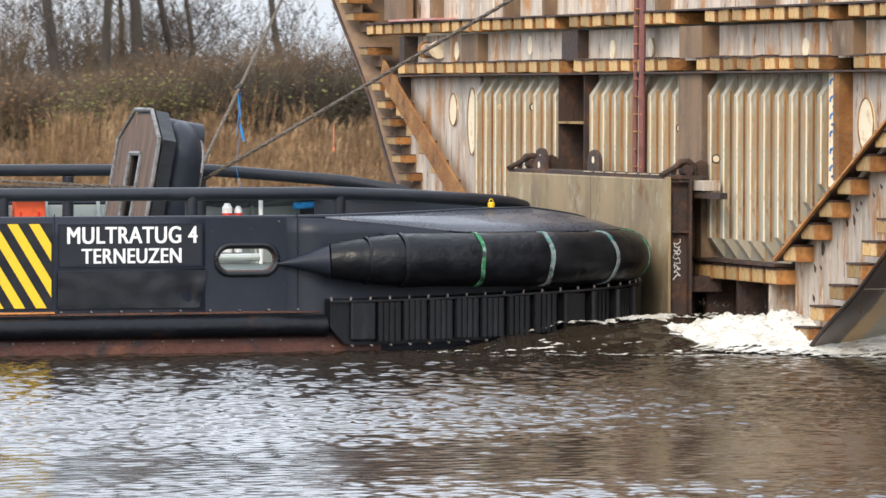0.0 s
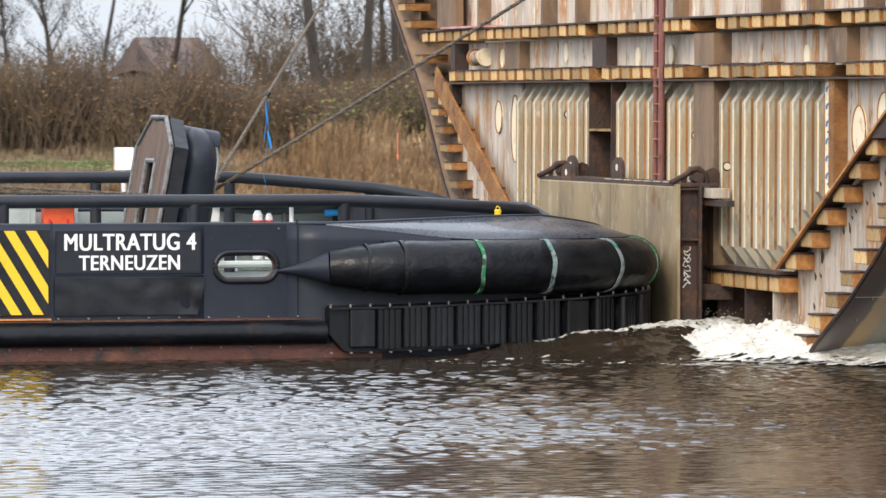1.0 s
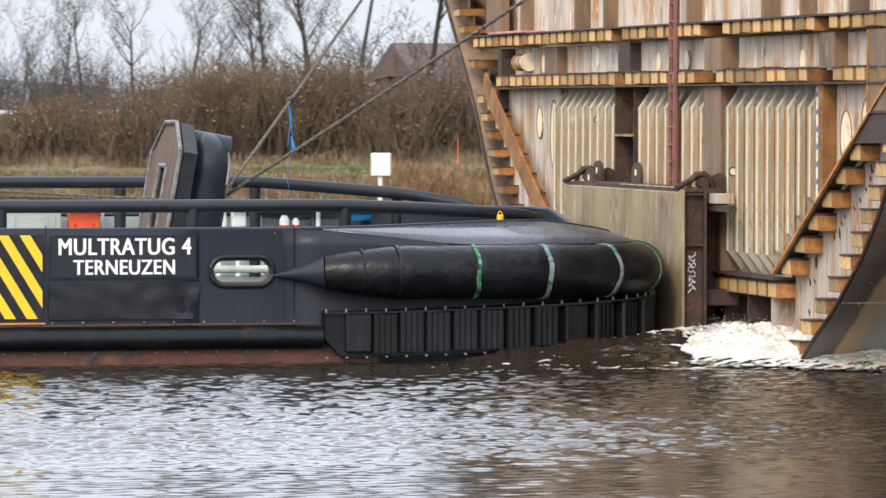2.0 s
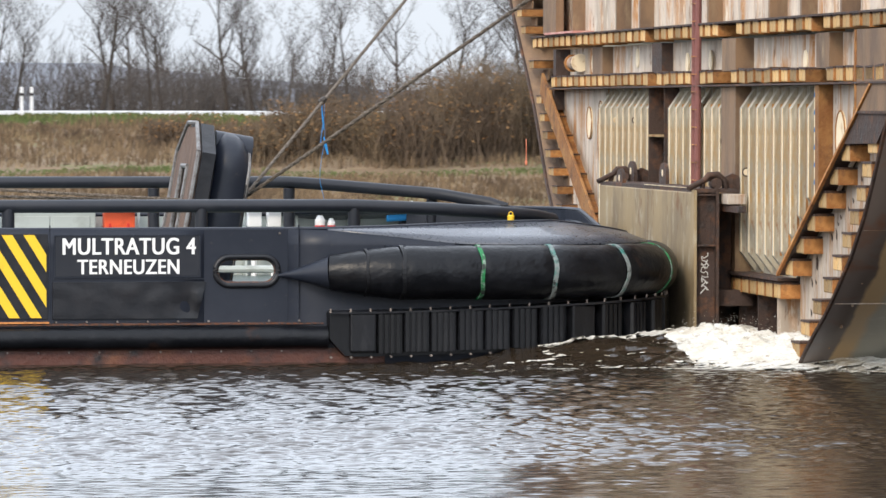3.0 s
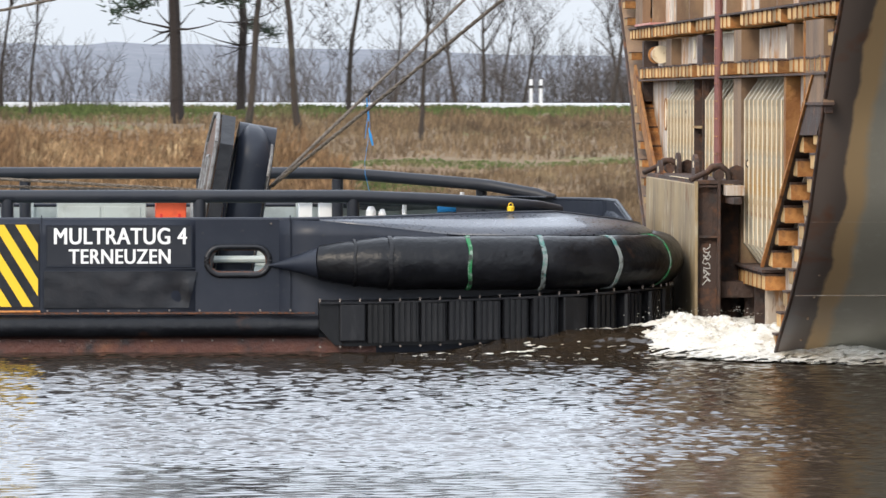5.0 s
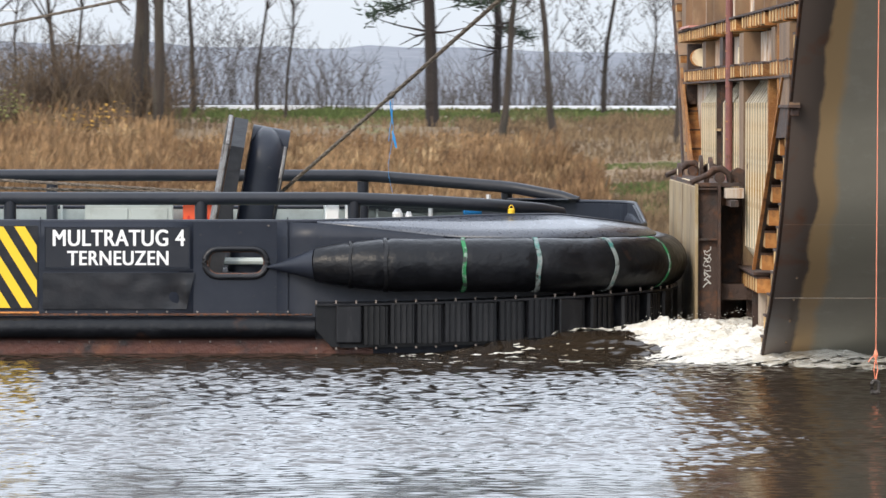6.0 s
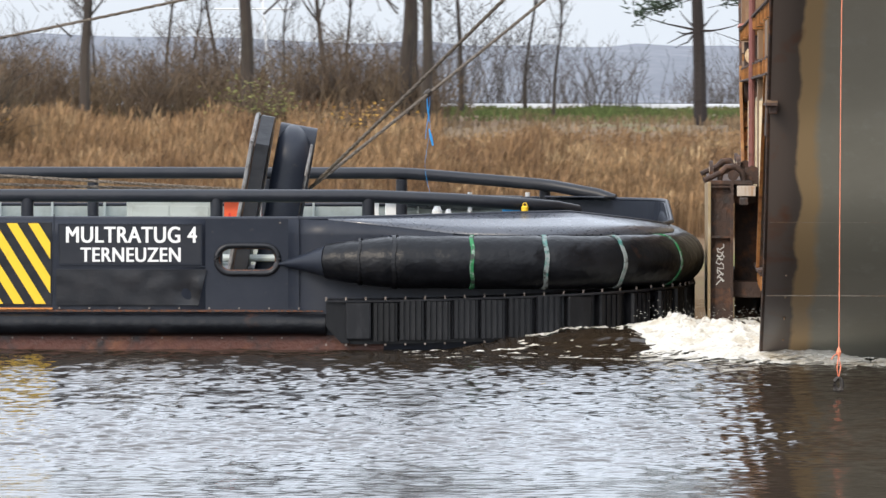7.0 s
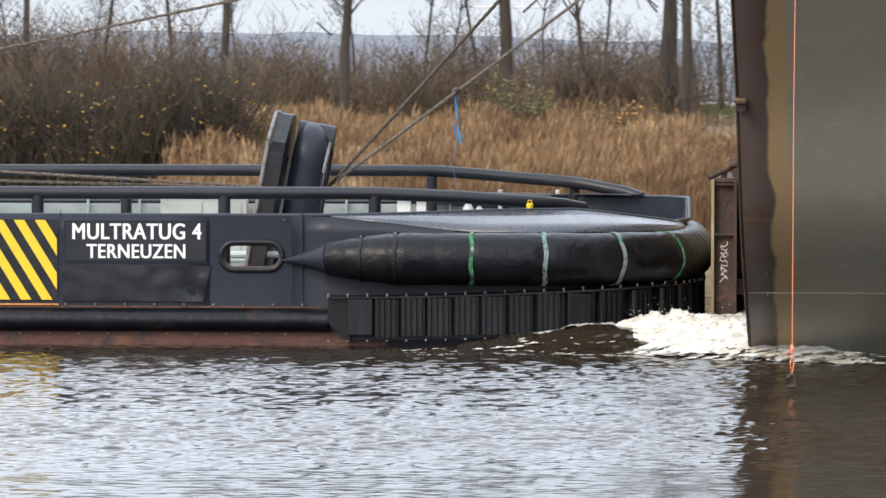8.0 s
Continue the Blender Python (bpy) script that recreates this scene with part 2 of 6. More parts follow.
def water_material():
    m = bpy.data.materials.new("brown_canal_water")
    m.use_nodes = True
    nt = m.node_tree
    b = nt.nodes["Principled BSDF"]
    b.inputs["Base Color"].default_value = (0.026, 0.0185, 0.012, 1)
    b.inputs["Roughness"].default_value, b.inputs["IOR"].default_value = 0.05, 1.333
    tc = nt.nodes.new("ShaderNodeTexCoord")
    last = None
    # long smooth and ruffled bands
    band = nt.nodes.new("ShaderNodeTexNoise")
    band.inputs["Scale"].default_value, band.inputs["Detail"].default_value = 1, 4
    bmap = nt.nodes.new("ShaderNodeMapping")
    bmap.inputs["Scale"].default_value = (0.05, 0.30, 1)
    nt.links.new(tc.outputs["Object"], bmap.inputs["Vector"])
    nt.links.new(bmap.outputs[0], band.inputs["Vector"])
    ruff = nt.nodes.new("ShaderNodeMapRange")
    ruff.inputs["From Min"].default_value, ruff.inputs["From Max"].default_value = 0.38, 0.62
    ruff.inputs["To Min"].default_value, ruff.inputs["To Max"].default_value = 0.25, 1.0
    nt.links.new(band.outputs["Fac"], ruff.inputs["Value"])
    for sx, sy, strength, dist in ((6.0, 9.0, 1.0, 0.0025), (13.0, 21.0, 1.0, 0.0018), (30.0, 44.0, 1.0, 0.0008)):
        mp = nt.nodes.new("ShaderNodeMapping")
        mp.inputs["Scale"].default_value = (sx, sy, 1)
        mp.inputs["Rotation"].default_value = (0, 0, 0.2 * sx)
        nt.links.new(tc.outputs["Object"], mp.inputs["Vector"])
        n = nt.nodes.new("ShaderNodeTexNoise")
        n.inputs["Scale"].default_value, n.inputs["Detail"].default_value, n.inputs["Distortion"].default_value = 1, 3, 0.4
        nt.links.new(mp.outputs[0], n.inputs["Vector"])
        bp = nt.nodes.new("ShaderNodeBump")
        bp.inputs["Distance"].default_value = dist
        nt.links.new(ruff.outputs[0], bp.inputs["Strength"])
        nt.links.new(n.outputs["Fac"], bp.inputs["Height"])
        if last:
            nt.links.new(last.outputs[0], bp.inputs["Normal"])
        last = bp
    nt.links.new(last.outputs[0], b.inputs["Normal"])
    return m


WATER = water_material()


# ------------------------------------------------------------------ building helpers
def mesh_from(name, verts, faces, material, smooth=False):
    me = bpy.data.meshes.new(name)
    me.from_pydata([tuple(v) for v in verts], [], [tuple(f) for f in faces])
    me.materials.append(material)
    if smooth:
        me.polygons.foreach_set("use_smooth", [True] * len(me.polygons))
    me.update()
    return me


def mesh_of(name, bm, material, smooth=False):
    bmesh.ops.recalc_face_normals(bm, faces=bm.faces)
    me = bpy.data.meshes.new(name)
    bm.to_mesh(me)
    bm.free()
    me.materials.append(material)
    if smooth:
        me.polygons.foreach_set("use_smooth", [True] * len(me.polygons))
        me.set_sharp_from_angle(angle=radians(38))
    return me


def part(name, bm, material, parent=None, label="", smooth=False, at=None):
    """Links a bmesh, or a mesh that is there already, as one object under parent."""
    me = bm if isinstance(bm, bpy.types.Mesh) else mesh_of(name, bm, material, smooth)
    ob = new(name, me)
    if parent is not None:
        ob.parent = parent
    if at is not None:
        ob.matrix_basis = at
    if label:
        tagged(ob, label)
    return ob


def box(bm, lo, hi, bevel=0.0, m=None):
    c = [(a + b) / 2 for a, b in zip(lo, hi)]
    s = [abs(b - a) for a, b in zip(lo, hi)]
    mm = Matrix.Translation(c) @ Matrix.Diagonal((*s, 1))
    g = bmesh.ops.create_cube(bm, size=1, matrix=(m @ mm) if m else mm)
    if bevel:
        es = list({e for v in g["verts"] for e in v.link_edges})
        bmesh.ops.bevel(bm, geom=es, offset=bevel, segments=2, affect="EDGES", profile=0.5)
    return bm


def boxed(lo, hi, bevel=0.0, m=None):
    return box(bmesh.new(), lo, hi, bevel, m)


def tube(bm, path, r, sides=10, caps=True):
    """A round bar along a polyline; r is one radius or one for each point."""
    pts = [Vector(p) for p in path]
    rings = []
    up = Vector((0, 0, 1))
    for i, p in enumerate(pts):
        d = (pts[min(i + 1, len(pts) - 1)] - pts[max(i - 1, 0)]).normalized()
        side = d.cross(up)
        if side.length < 1e-3:
            side = d.cross(Vector((0, 1, 0)))
        side.normalize()
        top = side.cross(d).normalized()
        rr = r[i] if isinstance(r, (list, tuple)) else r
        rings.append([bm.verts.new(p + (side * math.cos(k * 2 * math.pi / sides) + top * math.sin(k * 2 * math.pi / sides)) * rr) for k in range(sides)])
    for a, b in zip(rings, rings[1:]):
        for k in range(sides):
            bm.faces.new((a[k], a[(k + 1) % sides], b[(k + 1) % sides], b[k]))
    if caps:
        bm.faces.new(rings[0][::-1])
        bm.faces.new(rings[-1])
    return bm


def tubed(path, r, sides=10):
    return tube(bmesh.new(), path, r, sides)


def prism(poly, axis, lo, hi, bm=None):
    """A polygon (two coordinates a point) drawn out along axis x, y or z."""
    bm = bm or bmesh.new()
    k = "xyz".index(axis)

    def at(p, h):
        v = list(p)
        v.insert(k, h)
        return bm.verts.new(v)
    a, b = [at(p, lo) for p in poly], [at(p, hi) for p in poly]
    bm.faces.new(a)
    bm.faces.new(b[::-1])
    n = len(poly)
    for i in range(n):
        bm.faces.new((a[i], b[i], b[(i + 1) % n], a[(i + 1) % n]))
    return bm


def grid_mesh(name, rows, material, smooth=True):
    """A sheet through rows of points."""
    n = len(rows[0])
    verts = [p for r in rows for p in r]
    faces = [(i * n + j, i * n + j + 1, (i + 1) * n + j + 1, (i + 1) * n + j) for i in range(len(rows) - 1) for j in range(n - 1)]
    return mesh_from(name, verts, faces, material, smooth)


def shell(name, rows, thick, material, parent, label="", smooth=True):
    ob = part(name, grid_mesh(name, rows, material, smooth), material, parent, label)
    md = ob.modifiers.new("thickness", "SOLIDIFY")
    md.thickness, md.offset = thick, 0
    return ob


def thing(name, label, category, group=""):
    return tagged(new(name), label, category, group)


# ------------------------------------------------------------------ water and land
def build_water():
    # a fan of real ripples over the stretch before the camera
    rs = np.random.RandomState(11)
    az = np.radians(np.linspace(-8.3, 26.2, 800))
    far = np.concatenate([np.linspace(42, 84, 760), np.linspace(84.4, 118, 80)])
    A, D = np.meshgrid(az, far)
    X, Y = np.sin(A) * D, np.cos(A) * D
    Z = np.zeros_like(X)
    # ruffled and smooth bands
    band = np.zeros_like(X)
    for _ in range(10):
        k, th = rs.uniform(0.12, 0.55), rs.normal(math.pi / 2, 0.35)
        band += np.sin(k * (np.cos(th) * X * 0.4 + np.sin(th) * Y) + rs.uniform(0, 6.28))
    band = np.clip(0.85 + band * 0.17, 0.35, 1.5) * np.clip(0.85 + (D - 47) / 45, 0.85, 1.1)
    for _ in range(70):
        lam = math.exp(rs.uniform(math.log(0.13), math.log(0.42)))
        th = rs.normal(math.pi / 2, 0.42)
        slope = 0.028
        k = 2 * math.pi / lam
        Z += slope / k * np.sin(k * (np.cos(th) * X + np.sin(th) * Y) + rs.uniform(0, 6.28))
    Z = Z * band
    edge = np.clip((D - 42) / 2, 0, 1) * np.clip((118 - D) / 12, 0, 1)
    Z = Z * edge + 0.006
    n, m = X.shape
    v = np.stack([X, Y, Z], 2).reshape(-1, 3)
    idx = np.arange(n * m).reshape(n, m)
    f = np.stack([idx[:-1, :-1], idx[:-1, 1:], idx[1:, 1:], idx[1:, :-1]], 2).reshape(-1, 4)
    me = bpy.data.meshes.new("water")
    me.from_pydata(v.tolist(), [], f.tolist())
    me.materials.append(WATER)
    me.polygons.foreach_set("use_smooth", [True] * len(me.polygons))
    tagged(new("water", me), "dark brown rippled canal water reflecting the grey sky", "water", kind="structure")
    bm = bmesh.new()
    bm.faces.new([bm.verts.new((a, b, -0.06)) for a, b in ((-900, -60), (900, -60), (900, 120), (-900, 120))])
    tagged(part("water_far", bm, WATER), "dark brown canal water between its banks", "water", kind="structure")


PROFILE = [(112.5, -0.6), (114.0, 0.35), (117.0, 1.25), (121, 1.95), (126, 2.65), (131, 3.2), (136, 3.5), (141, 3.62), (152, 3.62), (165, 3.4), (260, 3.3), (600, 3.0), (1400, 3.0), (4000, 3.0)]


def ground_height(x, y):
    for (a, za), (b, zb) in zip(PROFILE, PROFILE[1:]):
        if a <= y <= b:
            z = za + (zb - za) * (y - a) / (b - a)
            break
    else:
        z = PROFILE[0][1] if y < PROFILE[0][0] else PROFILE[-1][1]
    if y < 138:
        z += 0.16 * noise.noise((x * 0.25, y * 0.4, 0)) * min(1, max(0, (y - 113) / 4))
    return z


def build_ground():
    xs = [-2500, -900, -300, -120, -60] + [-40 + 1.0 * i for i in range(120)] + [100, 160, 400, 1200, 3000]
    ys = [112.5 + 0.75 * i for i in range(36)] + [140.5, 141.5, 152.5, 156, 165, 200, 260, 420, 600, 1000, 1400, 4000]
    rows = [[(x, y, ground_height(x, y)) for x in xs] for y in ys]
    tagged(new("ground", grid_mesh("ground", rows, GROUND)), "dry grass canal bank rising to a road", "bank", kind="structure")
    # the near bank, behind and below the camera
    rows = [[(x, y, 2.2 if y < -3 else 2.2 - (y + 3) * 0.42) for x in (-900, -100, 0, 100, 900)] for y in (-900, -60, -3, 3)]
    tagged(new("ground_near", grid_mesh("ground_near", rows, GROUND)), "grassy near bank of the canal", "bank", kind="structure")
    rd = new("road", grid_mesh("road", [[(x, y, 3.66) for x in (-400, -100, 0, 100, 400)] for y in (143.5, 147, 150.5)], ASPHALT))
    tagged(rd, "wet grey asphalt road along the top of the bank", "road", kind="structure")
    # pale edging beyond the road
    rail = thing("guard_rail", "low pale concrete edge strip beyond the road", "road edge")
    stone = mesh_of("kerb_stone", boxed((0, 151.0, 3.5), (3.98, 151.25, 3.83), 0.02), RAILW)
    for i in range(22):
        part("kerb_stone", stone, RAILW, rail, at=pose(-46 + 4 * i, 0, 0))
    # far wooded hills, tinted blue-grey in place of haze
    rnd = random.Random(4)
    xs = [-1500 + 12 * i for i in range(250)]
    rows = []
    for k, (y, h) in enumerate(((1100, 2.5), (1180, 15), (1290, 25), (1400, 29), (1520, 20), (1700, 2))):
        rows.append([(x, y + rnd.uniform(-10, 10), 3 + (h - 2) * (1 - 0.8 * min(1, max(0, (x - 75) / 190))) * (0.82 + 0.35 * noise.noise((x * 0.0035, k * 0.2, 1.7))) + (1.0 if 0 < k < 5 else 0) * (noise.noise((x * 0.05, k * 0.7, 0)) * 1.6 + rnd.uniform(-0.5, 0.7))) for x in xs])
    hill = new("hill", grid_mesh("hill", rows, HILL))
    tagged(hill, "low wooded hills with grey distance haze in their colour", "hill", kind="structure")


# ------------------------------------------------------------------ plants
def twig_mesh(name, segs, material, sides=3):
    """Tapered bars (a, b, ra, rb) in one mesh, quick."""
    verts, faces = [], []
    for a, b, ra, rb in segs:
        d = (b - a)
        if d.length < 1e-6:
            continue
        d.normalize()
        s = d.cross(Vector((0.31, 0.2, 0.93)))
        if s.length < 1e-4:
            s = Vector((1, 0, 0))
        s.normalize()
        t = d.cross(s)
        n0 = len(verts)
        for p, r in ((a, ra), (b, rb)):
            for k in range(sides):
                w = k * 2 * math.pi / sides
                verts.append(p + (s * math.cos(w) + t * math.sin(w)) * r)
        for k in range(sides):
            faces.append((n0 + k, n0 + (k + 1) % sides, n0 + sides + (k + 1) % sides, n0 + sides + k))
    return mesh_from(name, verts, faces, material)


def grow(rnd, p, d, length, r, level, thick, thin, lean, spread):
    """Limbs from p along d; the heavy ones go to thick, twigs to thin."""
    n = 4 if level == 0 else 3
    q = p
    ends = []
    for i in range(n):
        d = (d + Vector((rnd.uniform(-1, 1), rnd.uniform(-1, 1), rnd.uniform(-0.3, 0.6))) * (0.10 if level == 0 else 0.22) + lean * 0.05).normalized()
        e = q + d * (length / n)
        r2 = r * (0.86 if level == 0 else 0.78)
        (thick if level <= 1 and r > 0.02 else thin).append((q, e, r, r2))
        q, r = e, r2
        ends.append((q, d, r, i))
    if level >= 5 or r < 0.0022:
        return
    for q2, d2, r3, i in ends:
        if level == 0 and i < 1:
            continue
        kids = (3 if level == 0 else 2) if level < 4 else (2 if rnd.random() < 0.6 else 1)
        for _ in range(kids):
            a = rnd.uniform(0, 2 * math.pi)
            out = Vector((math.cos(a), math.sin(a), rnd.uniform(0.35, 1.2)))
            nd = (d2 * (1 - spread) + out * spread).normalized()
            grow(rnd, q2, nd, length * rnd.uniform(0.42, 0.66) * (1.15 if i == n - 1 else 0.9), max(r3 * rnd.uniform(0.42, 0.62), 0.005), level + 1 + (1 if level >= 1 and rnd.random() < 0.2 else 0), thick, thin, lean, spread)


def bare_tree(seed, height, r, lean=(0, 0, 0), spread=0.55, label="tall leafless tree with a dark grey trunk", clear=0.42):
    rnd = random.Random(seed)
    thick, thin = [], []
    lean = Vector(lean)
    # clear stem, then the crown
    d = (Vector((0, 0, 1)) + lean).normalized()
    stem = height * clear
    p = Vector((0, 0, -0.3))
    n = 5
    rr = r * 1.15
    for i in range(n):
        d = (d + Vector((rnd.uniform(-1, 1), rnd.uniform(-1, 1), 0)) * 0.075).normalized()
        e = p + d * (stem / n)
        thick.append((p, e, rr, rr * 0.93))
        if i > 1:
            for _ in range(2):
                a = rnd.uniform(0, 6.28)
                grow(rnd, e, Vector((math.cos(a), math.sin(a), rnd.uniform(0.4, 1.2))).normalized(), height * rnd.uniform(0.14, 0.26), rr * 0.28, 2, thick, thin, lean, spread)
        p, rr = e, rr * 0.93
    grow(rnd, p, d, height * (1 - clear) * 0.75, rr, 0, thick, thin, lean, spread)
    # thin the twigs, most of all high up
    keep = 5200 / max(1, len(thin))
    thin = [s for s in thin if rnd.random() < keep * (1.6 if s[0].z < height * 0.5 else 0.75)]
    t = thing("tree", label, "tree", "trees along the bank")
    part("trunk", twig_mesh("trunk", thick, BARK, 8), BARK, t)
    part("crown", twig_mesh("crown", [(a, b, max(ra, 0.012), max(rb, 0.008)) for a, b, ra, rb in thin], TWIG, 3), TWIG, t)
    return t


def pine_tree(seed, height):
    rnd = random.Random(seed)
    thick, needles = [], []
    p, r = Vector((0, 0, -0.3)), 0.20
    for i in range(12):
        e = p + Vector((rnd.uniform(-0.05, 0.05), rnd.uniform(-0.05, 0.05), height / 12))
        thick.append((p, e, r, r * 0.93))
        if i >= 2:
            for _ in range(8):
                a = rnd.uniform(0, 6.28)
                d = Vector((math.cos(a), math.sin(a), rnd.uniform(-0.35, 0.45))).normalized()
                ln = rnd.uniform(0.7, 2.5) * (1.1 if i < 9 else 0.7)
                q, rr = e, 0.04
                bare = rnd.random() < (0.8 if i < 5 else 0.3)
                for k in range(4):
                    d = (d + Vector((rnd.uniform(-1, 1), rnd.uniform(-1, 1), rnd.uniform(-0.5, 0.7))) * 0.22).normalized()
                    e2 = q + d * ln / 4
                    thick.append((q, e2, rr, rr * 0.7))
                    if k >= 1 and not bare:
                        for _ in range(52):
                            c = e2 + Vector((rnd.gauss(0, 0.19), rnd.gauss(0, 0.19), rnd.gauss(0.03, 0.13)))
                            nd = Vector((rnd.uniform(-1, 1), rnd.uniform(-1, 1), rnd.uniform(-0.2, 1))).normalized()
                            needles.append((c, c + nd * rnd.uniform(0.14, 0.26), 0.026, 0.010))
                    q, rr = e2, rr * 0.7
        p, r = e, r * 0.93
    t = thing("pine_tree", "tall dark pine with sparse needle clumps", "tree", "trees along the bank")
    part("trunk", twig_mesh("trunk", thick, PINEBARK, 7), PINEBARK, t)
    part("crown", twig_mesh("crown", needles, NEEDLE, 3), NEEDLE, t)
    return t


def shrub_belt(name, spots, material, label, seed, per=700, leaf=None, leaves=0, category="shrubs"):
    """Twiggy shrubs (x, y, width, height) as one uncountable thicket."""
    rnd = random.Random(seed)
    segs, lv = [], []
    for x, y, w, h in spots:
        z0 = ground_height(x, y) - 0.1
        for _ in range(per):
            a = rnd.uniform(0, 6.28)
            b = Vector((x + rnd.gauss(0, w * 0.22), y + rnd.gauss(0, w * 0.22), z0))
            o = Vector((math.cos(a), math.sin(a), 0)) * rnd.uniform(0, 0.45)
            top = h * rnd.uniform(0.35, 1.0)
            p = b
            d = (Vector((0, 0, 1)) + o).normalized()
            for k in range(4):
                d = (d + Vector((rnd.uniform(-1, 1), rnd.uniform(-1, 1), rnd.uniform(-0.5, 0.5))) * 0.25).normalized()
                e = p + d * top / 4
                rr = 0.016 * (1 - k * 0.18)
                segs.append((p, e, rr, rr * 0.7))
                if k >= 1:
                    for _ in range(1):
                        d2 = (d + Vector((rnd.uniform(-1, 1), rnd.uniform(-1, 1), rnd.uniform(-0.6, 0.8)))).normalized()
                        segs.append((e, e + d2 * top * rnd.uniform(0.12, 0.28), 0.010, 0.004))
                if leaf and k >= 2 and rnd.random() < leaves:
                    c = e + Vector((rnd.gauss(0, 0.12), rnd.gauss(0, 0.12), rnd.gauss(0, 0.1)))
                    lv.append((c, c + Vector((rnd.uniform(-1, 1), rnd.uniform(-1, 1), rnd.uniform(-1, 1))).normalized() * 0.07, 0.03, 0.012))
                p = e
    if lv:
        root = thing(name, label, category)
        root["kind"] = "stuff"
        part("twigs", twig_mesh("twigs", segs, material, 3), material, root)
        part("leaves", twig_mesh("leaves", lv, leaf, 3), leaf, root)
    else:
        tagged(new(name, twig_mesh(name, segs, material, 3)), label, category, kind="stuff")


def blades(name, spots, material, label, category, plume=True):
    """Reed or grass stalks from numpy arrays x, y, z, height, width."""
    x, y, z, h, w = spots
    n = len(x)
    rs = np.random.RandomState(len(name) + n % 97)
    ang = rs.uniform(-0.7, 0.7, n)
    dx, dy = np.cos(ang) * w / 2, np.sin(ang) * w / 2
    lx, ly = rs.normal(0.04, 0.09, n) * h, rs.normal(0, 0.08, n) * h
    rows = []
    for f, ww, b in ((0, 1, 0), (0.5, 0.9, 0.3), (0.84, 0.7, 0.75), (0.9, 1.9 if plume else 0.5, 0.85), (1.0, 0.3, 1.15)):
        for s in (-1, 1):
            rows.append(np.stack([x + lx * b + s * dx * ww, y + ly * b + s * dy * ww, z + h * f], 1))
    v = np.stack(rows, 1).reshape(-1, 3)
    base = np.arange(n)[:, None, None] * 10
    quad = np.array([[2 * k, 2 * k + 1, 2 * k + 3, 2 * k + 2] for k in range(4)])[None]
    f = (base + quad).reshape(-1, 4)
    me = bpy.data.meshes.new(name)
    me.from_pydata(v.tolist(), [], f.tolist())
    me.materials.append(material)
    tagged(new(name, me), label, category, kind="stuff")


